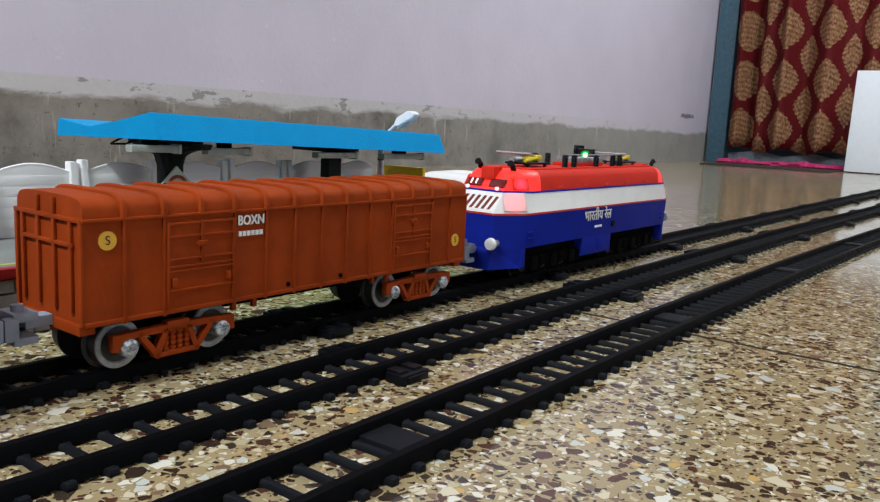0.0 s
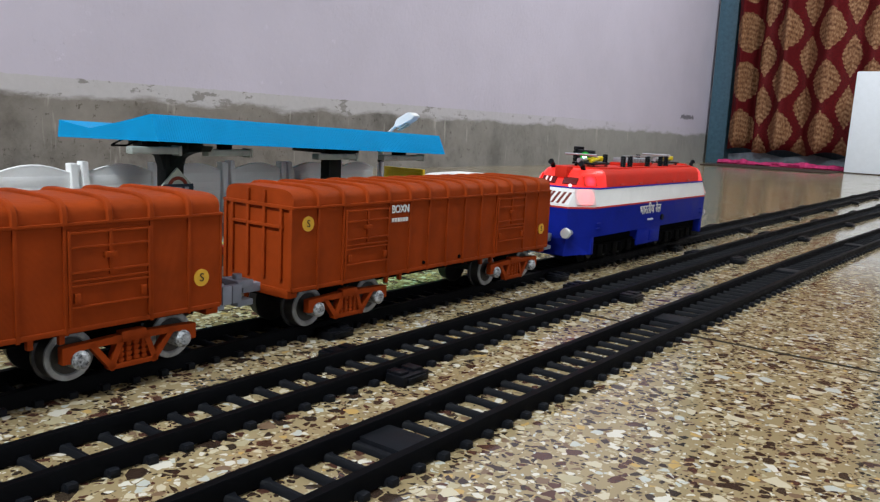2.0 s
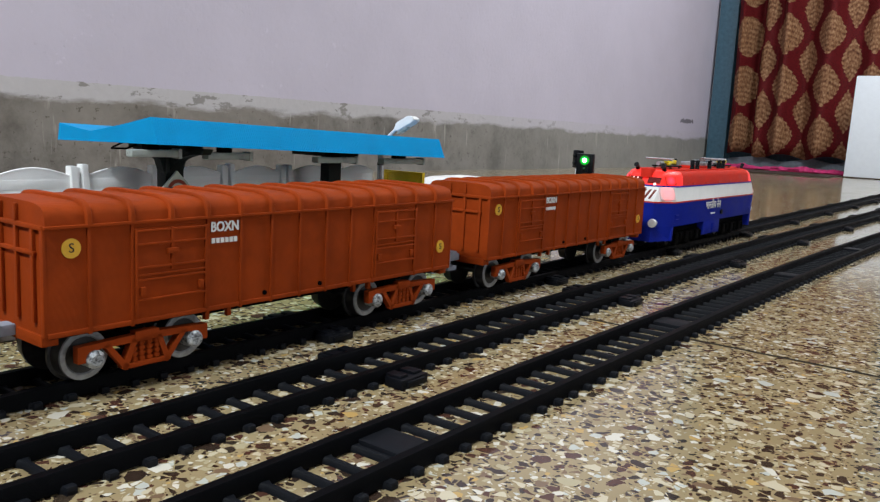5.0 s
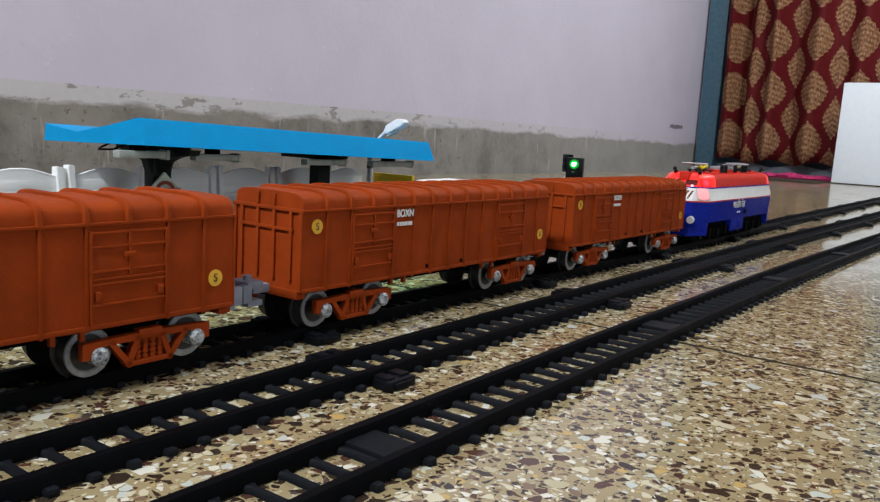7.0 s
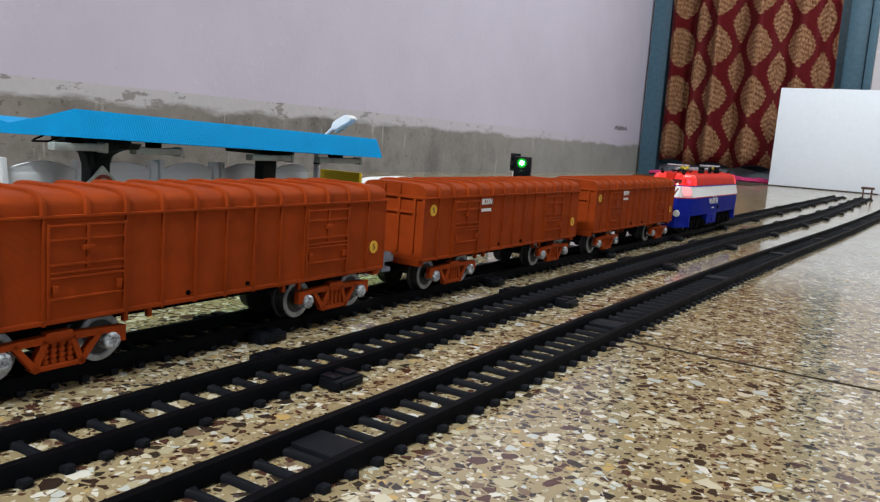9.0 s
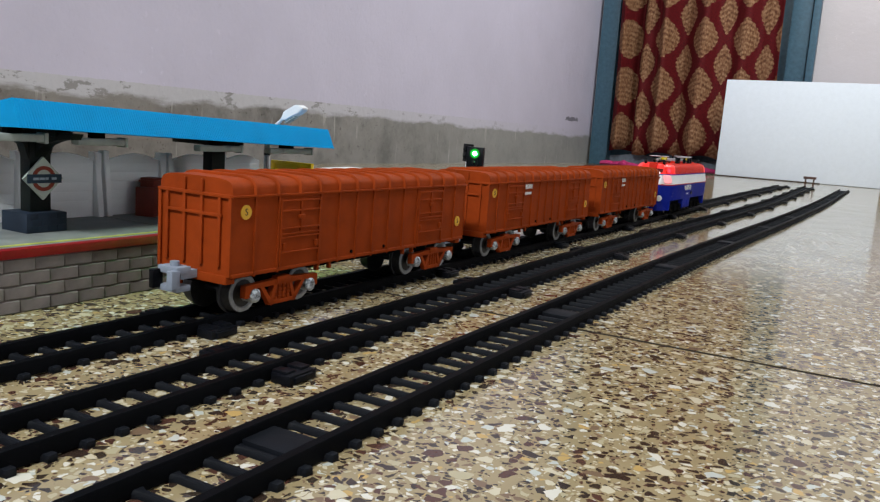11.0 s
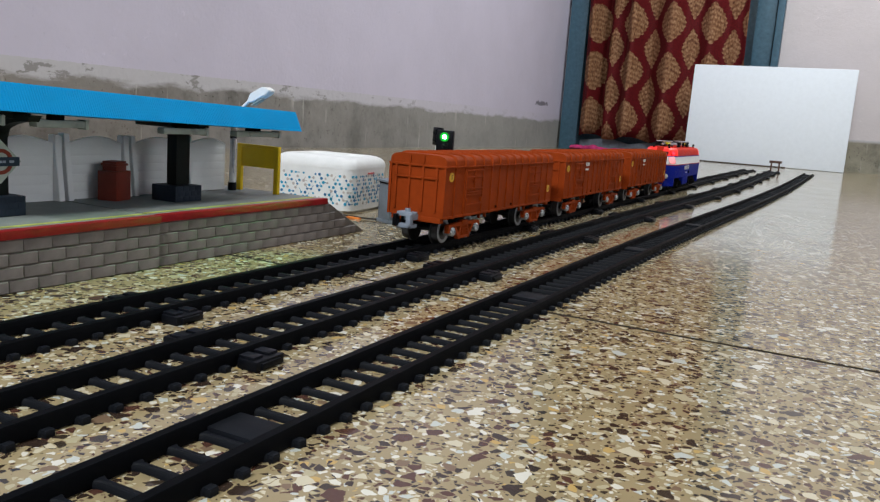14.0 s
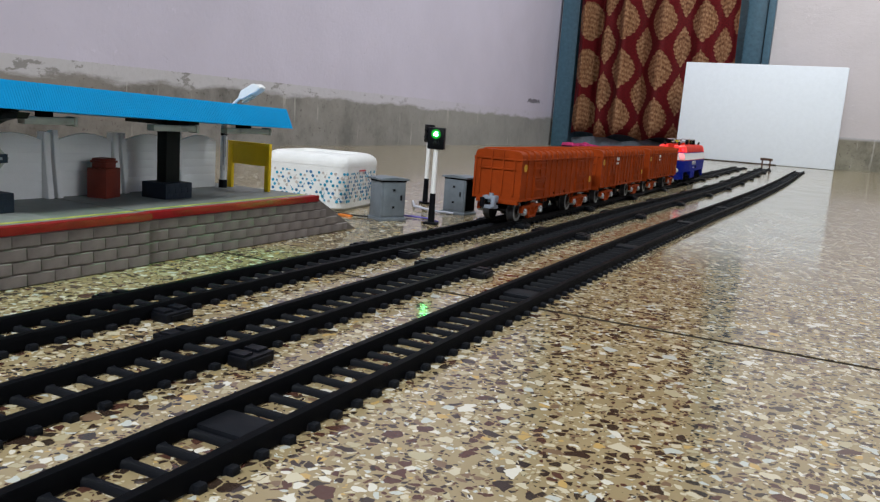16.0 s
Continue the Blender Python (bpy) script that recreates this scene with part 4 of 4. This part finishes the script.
def wagon(label, lettered):
    ob = thing("covered_wagon", label, "wagon", group="rust orange covered wagons")
    outline = [(-W2, Z0), (W2, Z0)] + roof_line(W2)
    part("body", prism(outline, "y", -L2, L2), ORANGE, ob)
    ribs = [-L2 + 0.018 + 0.0197 * k for k in range(13)]
    for k, y in enumerate(ribs):
        hoop = bmesh.new()
        rings = [[(x, y - 0.0014, z) for x, z in roof_line(W2, -0.0003)], [(x, y - 0.0013, z) for x, z in roof_line(W2, 0.0012)], [(x, y - 0.0009, z) for x, z in roof_line(W2, 0.0016)], [(x, y + 0.0009, z) for x, z in roof_line(W2, 0.0016)], [(x, y + 0.0013, z) for x, z in roof_line(W2, 0.0012)], [(x, y + 0.0014, z) for x, z in roof_line(W2, -0.0003)]]
        rows = [[hoop.verts.new(p) for p in r] for r in rings]
        for a, b in zip(rows, rows[1:]):
            for i in range(len(a) - 1):
                hoop.faces.new((a[i], a[i + 1], b[i + 1], b[i]))
        part("roof_hoop", hoop, ORANGE, ob)
        if k in (2, 10):
            continue
        for s in (-1, 1):
            x0, x1 = sorted((s * W2, s * (W2 + 0.0011)))
            part("side_rib", box(x0 - 0.0002, x1, y - 0.0008, y + 0.0008, Z0 - 0.0012, EAVE, 0.0003), ORANGE, ob)
    for s in (-1, 1):
        x0, x1 = sorted((s * (W2 - 0.0005), s * (W2 + 0.0016)))
        part("eave_strip", box(x0, x1, -L2 - 0.001, L2 + 0.001, EAVE - 0.0008, EAVE + 0.0006, 0.0003), ORANGE, ob)
        x0, x1 = sorted((s * (W2 - 0.0005), s * (W2 + 0.0009)))
        part("sill", box(x0, x1, -L2, L2, Z0 - 0.0006, Z0 + 0.0016, 0.0003), ORANGE, ob)
        for k in (1, 9):
            y0, y1 = ribs[k] + 0.0011, ribs[k + 2] - 0.0011
            mid = (y0 + y1) / 2
            x0, x1 = sorted((s * (W2 - 0.0002), s * (W2 + 0.0007)))
            leaf = part("door", box(x0, x1, y0, y1, Z0 + 0.0015, EAVE - 0.0025, 0.0003), ORANGE, ob)
            x0, x1 = sorted((s * (W2 + 0.0005), s * (W2 + 0.0018)))
            for z in (0.0655, 0.0595, 0.049, 0.0435, 0.0345):
                part("rail", box(x0, x1, y0 + 0.001, y1 - 0.001, z - 0.0005, z + 0.0006, 0.0003), ORANGE, leaf)
            part("rail", box(x0, x1, y0 + 0.001, y1 - 0.001, 0.0452, 0.0462, 0.0003), ORANGE, leaf)
            part("lock_bar", box(x0, x1, mid - 0.0008, mid + 0.0008, 0.0470, EAVE - 0.003, 0.0003), ORANGE, leaf)
            part("latch", box(*sorted((s * (W2 + 0.0005), s * (W2 + 0.0028))), mid - 0.003, mid + 0.0025, 0.0545, 0.057, 0.0004), ORANGE, leaf)
            for yy in (y0 + 0.0035, y1 - 0.0035):
                part("catch", box(*sorted((s * (W2 + 0.0005), s * (W2 + 0.0024))), yy - 0.0012, yy + 0.0012, 0.0365, 0.0405, 0.0003), ORANGE, leaf)
            for yy in (y0 + 0.0005, y1 - 0.0005):
                part("stile", box(x0, x1, yy - 0.0006, yy + 0.0006, Z0 + 0.002, EAVE - 0.003, 0.0003), ORANGE, leaf)
        for k in (5, 7):
            part("drain_cap", cyl((s * W2, ribs[k] - 0.004, Z0 + 0.004), (s * (W2 + 0.0009), ribs[k] - 0.004, Z0 + 0.004), 0.0012, n=10), BLACK_MATT, ob)
        for yy in (-0.058, -0.045, 0.045, 0.058):
            part("hanger", box(*sorted((s * (W2 - 0.003), s * (W2 - 0.0005))), yy - 0.0012, yy + 0.0012, Z0 - 0.005, Z0, 0.0003), ORANGE, ob)
    for e in (-1, 1):
        y0, y1 = sorted((e * L2, e * (L2 + 0.0014)))
        for x in (-0.0212, -0.0077, 0.0058, 0.0194):
            part("end_rib", box(x - 0.0011, x + 0.0011, y0 - 0.0002, y1, Z0 + 0.005, EAVE - 0.001, 0.0004), ORANGE, ob)
        for x in (-0.0077, 0.0058):
            part("end_rib", box(x - 0.0009, x + 0.0009, y0 - 0.0002, y1, EAVE, CROWN - 0.0015, 0.0004), ORANGE, ob)
        part("end_rail", box(-0.023, 0.0212, y0 - 0.0002, y1 + 0.0003 * e if e > 0 else y1, 0.0575, 0.0593, 0.0004), ORANGE, ob)
        part("end_rail", box(-W2, W2, y0 - 0.0002, y1, EAVE - 0.0012, EAVE + 0.0008, 0.0004), ORANGE, ob)
        part("corner_post", box(-W2 - 0.0004, -W2 + 0.002, y0, y1, Z0, EAVE, 0.0003), ORANGE, ob)
        part("corner_post", box(W2 - 0.002, W2 + 0.0004, y0, y1, Z0, EAVE, 0.0003), ORANGE, ob)
        part("headstock", box(-0.0235, 0.0257, *sorted((e * (L2 - 0.006), e * (L2 + 0.0012))), Z0 - 0.0045, Z0 + 0.0005, 0.0006), ORANGE, ob)
        coupler(ob, e * (L2 + 0.001), e)
        middle = e * 0.0905
        bogie(ob, middle)
        for q in (-1, 1):
            wheelset_mesh(ob, middle + q * 0.025)
    part("underframe", box(-0.012, 0.012, -L2 + 0.003, L2 - 0.003, 0.0175, Z0 + 0.0002, 0.0006), BLACK_MATT, ob)
    part("floor_plate", box(-W2 + 0.002, W2 - 0.002, -L2 + 0.002, L2 - 0.002, Z0 - 0.0016, Z0 + 0.0002), BLACK_MATT, ob)
    for s in (-1, 1):
        for y, z in ((-L2 + 0.0105, 0.0605), (L2 - 0.0105, 0.0395)):
            disc = part("sticker", cyl((s * W2, y, z), (s * (W2 + 0.0006), y, z), 0.0041, n=32), YELLOW, ob, "round yellow sticker")
            me = letters("S", 0.0056, INK, 0.0001)
            part("letter", me, None, disc, at=pose(s * (W2 + 0.0007), y, z, 90, 0, 90 * s))
        if lettered:
            y = -L2 + 0.0868 if s > 0 else L2 - 0.0868
            me = letters("BOXN", 0.0066, WHITE, 0.0002, 0.00016)
            name = part("lettering", me, None, ob, "white painted class letters", at=pose(s * (W2 + 0.0009), y, 0.0645, 90, 0, 90 * s) @ Matrix.Diagonal((0.88, 1.0, 1.0, 1)))
            bm = bmesh.new()
            for k in range(6):
                yy = y - 0.0066 + k * 0.00264
                box_in(bm, *sorted((s * (W2 + 0.0001), s * (W2 + 0.0008))), yy - 0.0009, yy + 0.0009, 0.0568, 0.0592)
            part("number_bar", bm, WHITE, ob, "white bars of an unread number")
    return ob


RAKE = []
for k, (label, lettered) in enumerate((("rust-orange plastic covered wagon with white lettering, coupled behind the engine", True), ("rust-orange plastic covered wagon with white lettering, in mid train", True), ("rust-orange plastic covered wagon without lettering, last in train", False))):
    RAKE.append((wagon(label, lettered), 0.1585 + L2 - 0.3195 * k))


# ---- engine ----
def engine():
    ob = thing("locomotive", "blue, white and red plastic model electric locomotive with glowing red lights", "locomotive")
    zo = 0.014

    def plan(z, ly, lx, cut_y, cut_x):
        pts = [(lx, -ly + cut_y), (lx, ly - cut_y), (lx - cut_x, ly), (-lx + cut_x, ly), (-lx, ly - cut_y), (-lx, -ly + cut_y), (-lx + cut_x, -ly), (lx - cut_x, -ly)]
        return [(x, y, z - zo) for x, y in pts]

    low = plan(0.040, 0.160, 0.0315, 0.022, 0.014)
    belt = plan(0.0652, 0.161, 0.0322, 0.022, 0.014)
    part("lower_body", loft([low, belt]), BLUE, ob)
    part("red_line", loft([plan(0.0652, 0.1612, 0.0325, 0.022, 0.014), plan(0.0667, 0.1611, 0.0325, 0.022, 0.014)]), RED_LINE, ob)
    part("white_band", loft([plan(0.0667, 0.1607, 0.0321, 0.022, 0.014), plan(0.0818, 0.150, 0.0314, 0.020, 0.013)]), WHITE, ob)
    part("blue_line", loft([plan(0.0818, 0.1502, 0.0317, 0.020, 0.013), plan(0.0832, 0.1492, 0.0316, 0.020, 0.013)]), BLUE, ob)
    levels = ((0.0832, 0.149, 0.0311, 0.020, 0.013), (0.0925, 0.142, 0.0298, 0.018, 0.012), (0.0965, 0.138, 0.0278, 0.017, 0.011), (0.0985, 0.133, 0.0245, 0.016, 0.010))
    part("roof_body", loft([[(lx, -0.116, z - zo), (lx, 0.116, z - zo), (-lx, 0.116, z - zo), (-lx, -0.116, z - zo)] for z, ly, lx, cy, cx in levels]), RED, ob)
    for e in (-1, 1):
        ends = [[(lx, e * 0.1161, z - zo), (lx, e * (ly - cy), z - zo), (lx - cx, e * ly, z - zo), (-lx + cx, e * ly, z - zo), (-lx, e * (ly - cy), z - zo), (-lx, e * 0.1161, z - zo)] for z, ly, lx, cy, cx in levels]
        part("cab_roof", loft(ends), RED_GLOW, ob, "red cab shell lit from within")
    for y0, y1 in ((-0.1385, -0.134), (-0.041, 0.015), (0.134, 0.1385)):
        part("skirt", box(-0.0315, 0.0315, y0, y1, 0.0245 - zo, 0.0402 - zo, 0.0006), BLUE, ob)
    for e in (-1, 1):
        nose = [(0.0315, e * 0.138), (0.0175, e * 0.160), (-0.0175, e * 0.160), (-0.0315, e * 0.138)]
        flare = [(0.030, e * 0.136), (0.019, e * 0.166), (-0.019, e * 0.166), (-0.030, e * 0.136)]
        part("nose", loft([[(x, y, 0.0245 - zo) for x, y in flare], [(x, y, 0.0402 - zo) for x, y in nose]]), BLUE, ob)
    part("chassis", box(-0.024, 0.024, -0.134, 0.134, 0.026 - zo, 0.0402 - zo, 0.001), BLACK_MATT, ob)
    for c in (-0.084, 0.0725):
        frame_ = part("engine_bogie", box(-0.023, 0.023, c - 0.045, c + 0.045, 0.012, 0.024, 0.001), BLACK_MATT, ob)
        for s in (-1, 1):
            part("side_frame", box(*sorted((s * 0.0225, s * 0.0275)), c - 0.046, c + 0.046, 0.0085, 0.0185, 0.001), BLACK_MATT, frame_)
            for q in (-0.031, 0.0, 0.031):
                part("axle_box", box(*sorted((s * 0.0255, s * 0.0295)), c + q - 0.005, c + q + 0.005, 0.0065, 0.0175, 0.001), BLACK_MATT, frame_)
                part("spring", cyl((s * 0.0275, c + q + 0.011, 0.008), (s * 0.0275, c + q + 0.011, 0.0165), 0.0025, n=10), BLACK_MATT, frame_)
        for q in (-0.031, 0.0, 0.031):
            wheelset_mesh(ob, c + q, rim_material=BLACK_MATT)
    tilt = math.degrees(math.atan2(0.0107, 0.0151))
    for e in (-1, 1):
        turn = 0 if e < 0 else 180
        face = part("cab_front", box(-0.018, 0.018, -0.0004, 0.0006, -0.008, 0.0065, 0.0002), WHITE, ob, at=pose(0, e * 0.1555, 0.0742 - zo, 0, 0, turn) @ pose(0, 0, 0, -tilt, 0, 0))
        for k in range(6):
            x = -0.0135 + k * 0.0054
            part("stripe", prism([(x - 0.0028, -0.0065), (x - 0.0004, -0.0065), (x + 0.0034, 0.005), (x + 0.001, 0.005)], "y", -0.0009, -0.0003), MAROON, face)
        for x in (-0.0105, 0.0105):
            glass = part("cab_window", box(-0.007, 0.007, -0.0006, 0.0012, -0.0035, 0.0035, 0.0006), CAB_GLASS, ob, "dark red tinted cab window", at=pose(x, e * 0.1462, 0.0883 - zo, 0, 0, turn) @ pose(0, 0, 0, -38, 0, 0))
            # White reflections on one window, drawn as two glowing strips.
            if x * e > 0:
                for q in (-0.0025, 0.002):
                    part("glass_streak", box(q - 0.0006, q + 0.0006, -0.001, -0.0005, -0.0025, 0.0025, 0.0002), WARM_GLOW, glass, "bright reflection streak on the cab window, drawn as a glowing strip")
        part("headlight_box", box(-0.006, 0.006, -0.006, 0.006, -0.004, 0.006, 0.0012), RED, ob, at=pose(0, e * 0.1395, 0.0945 - zo, 0, 0, turn))
        for s in (-1, 1):
            lampo = part("tail_lamp", cyl((0, 0, 0), (0, -0.0016, 0), 0.0014, n=14), WARM_GLOW, ob, "small glowing lamp", at=pose(s * 0.0135, e * 0.1508, 0.0845 - zo, 0, 0, turn))
            part("lit_corner", box(-0.0065, 0.0065, -0.0006, 0.0008, -0.0045, 0.0045, 0.0006), RED_CORNER, ob, at=pose(s * 0.0248, e * 0.1365, 0.0885 - zo, 0, 0, turn + (58 if (s * e < 0) else -58)) @ pose(0, 0, 0, -22, 0, 0))
            part("corner_glow", box(-0.0095, 0.0095, -0.0005, 0.0006, -0.0072, 0.0072, 0.0004), PINK_SPILL, ob, at=pose(s * 0.0258, e * 0.145, 0.0752 - zo, 0, 0, turn + (58 if (s * e < 0) else -58)) @ pose(0, 0, 0, -22, 0, 0))
            buf = part("buffer", cyl((s * 0.0205, e * 0.158, 0.0445 - zo), (s * 0.0205, e * 0.1655, 0.0445 - zo), 0.0026, n=12), STEEL, ob)
            part("buffer_head", cyl((s * 0.0205, e * 0.1655, 0.0445 - zo), (s * 0.0205, e * 0.1682, 0.0445 - zo), 0.0047, 0.0042, n=24), WHITE, buf, "white round buffer head")
            horn = part("horn", cyl((s * 0.015, e * 0.132, 0.098 - zo), (s * 0.015, e * 0.134, 0.1015 - zo), 0.0022, n=10), BLACK, ob)
            part("trumpet", cyl((s * 0.015, e * 0.1325, 0.1012 - zo), (s * 0.015, e * 0.1375, 0.1035 - zo), 0.0014, 0.0027, n=12), BLACK, horn)
            part("step", box(*sorted((s * 0.0312, s * 0.0335)), e * 0.13 - 0.004, e * 0.13 + 0.004, 0.047 - zo, 0.048 - zo), BLUE, ob)
            part("step", box(*sorted((s * 0.0312, s * 0.0335)), e * 0.13 - 0.004, e * 0.13 + 0.004, 0.0515 - zo, 0.0525 - zo), BLUE, ob)
        coupler(ob, e * 0.159, e)
    top = 0.0985 - zo
    part("roof_deck", box(-0.021, 0.021, -0.118, 0.118, top - 0.0006, top + 0.0012, 0.0005), RED, ob)
    part("resistor_box", box(-0.010, 0.010, -0.028, 0.032, top + 0.001, top + 0.0042, 0.001), RED, ob)
    for k in range(7):
        y = -0.022 + k * 0.008
        part("louvre", box(-0.0095, 0.0095, y, y + 0.0055, top + 0.0042, top + 0.0085, 0.0004), STEEL, ob)
    for y, e in ((-0.088, -1), (0.088, 1)):
        pan = part("pantograph", box(-0.011, 0.011, y - 0.017, y + 0.017, top + 0.0032, top + 0.0048, 0.0006), BLACK, ob, "folded yellow and grey pantograph")
        for s in (-1, 1):
            part("lower_arm", cyl((s * 0.006, y - 0.013, top + 0.006), (s * 0.003, y + 0.012, top + 0.0085), 0.0016, n=8), YELLOW_ARM, pan)
            part("upper_arm", cyl((s * 0.003, y + 0.012, top + 0.009), (s * 0.005, y - 0.022, top + 0.0122), 0.0008, n=8), STEEL, pan)
            for q in (-0.013, 0.013):
                bm = bmesh.new()
                for j in range(3):
                    cyl_in(bm, (s * 0.009, y + q, top + 0.0006 + j * 0.0011), (s * 0.009, y + q, top + 0.0015 + j * 0.0011), 0.002, 0.0012, n=10)
                part("insulator", bm, BLACK, pan)
        part("knuckle", box(-0.005, 0.005, y + 0.008, y + 0.015, top + 0.0058, top + 0.0105, 0.001), YELLOW_ARM, pan)
        part("collector", cyl((-0.016, y - 0.0215, top + 0.0122), (0.016, y - 0.0215, top + 0.0122), 0.0009, n=8), STEEL, pan)
        part("motor", cyl((-0.003, y - 0.019, top + 0.0066), (-0.003, y - 0.006, top + 0.0066), 0.0023, n=12), STEEL, pan)
    for x, y in ((0.0165, -0.054), (0.0165, -0.038), (-0.014, -0.052), (0.0165, 0.038), (0.0165, 0.053), (-0.014, 0.05), (-0.014, -0.03), (0.0165, 0.004)):
        bm = bmesh.new()
        for j in range(5):
            cyl_in(bm, (x, y, top + 0.001 + j * 0.0021), (x, y, top + 0.0030 + j * 0.0021), 0.0031, 0.0020, n=12)
        part("insulator", bm, BLACK, ob, "black ribbed insulator")
    part("bus_bar", pipe([(0.0165, -0.054, top + 0.0116), (0.0165, -0.038, top + 0.0116), (0.0165, 0.004, top + 0.0114), (0.0165, 0.053, top + 0.0116)], 0.0006), STEEL, ob)
    for s in (-1, 1):
        for k in range(5):
            y = -0.085 + k * 0.042
            part("roof_catch", box(*sorted((s * 0.0308, s * 0.0322)), y - 0.003, y + 0.003, 0.0845 - zo, 0.0858 - zo), RED_LINE, ob)
        word = letters("भारतीय रेल", 0.0125, WHITE, 0.0002, 0.0001)
        part("lettering", word, None, ob, "white painted railway lettering", at=pose(s * 0.0325, -0.0155 * s, 0.0585 - zo, 90, 0, 90 * s))
        bm = bmesh.new()
        for k in range(6):
            box_in(bm, *sorted((s * 0.0317, s * 0.0325)), -0.02 + k * 0.0022, -0.0182 + k * 0.0022, 0.0478 - zo, 0.0496 - zo)
        part("number_bar", bm, WHITE, ob, "white bars of an unread number")
        part("filler_cap", cyl((s * 0.0315, 0.0155, 0.049 - zo), (s * 0.0335, 0.0155, 0.049 - zo), 0.003, n=12), BLACK, ob)
        part("hatch", box(*sorted((s * 0.0314, s * 0.0322)), -0.012, 0.002, 0.0275 - zo, 0.037 - zo, 0.0003), BLUE, ob)
    return ob


YELLOW_ARM = plastic("pantograph_yellow", (0.75, 0.58, 0.01), 0.4)
RAKE.append((engine(), 0.6425))


# ---- what moves ----
def motions():
    for ob, y0 in RAKE:
        rows = []
        for k in range(33):
            t = k * 0.5
            y = (y0 + 0.008 + travelled(t)) * TRAIN_SCALE - 0.0055
            rows.append((t, pose(track_x("far", y), y, RAIL_TOP, 0, 0, track_turn("far", y))))
        ob.scale = (TRAIN_SCALE,) * 3
        walk(ob, rows)
    for ob, y in WHEELSETS:
        walk(ob, [(k * 0.1, pose(0, y, WHEEL_R, -math.degrees(travelled(k * 0.1) / WHEEL_R), 0, 0)) for k in range(161)])


motions()
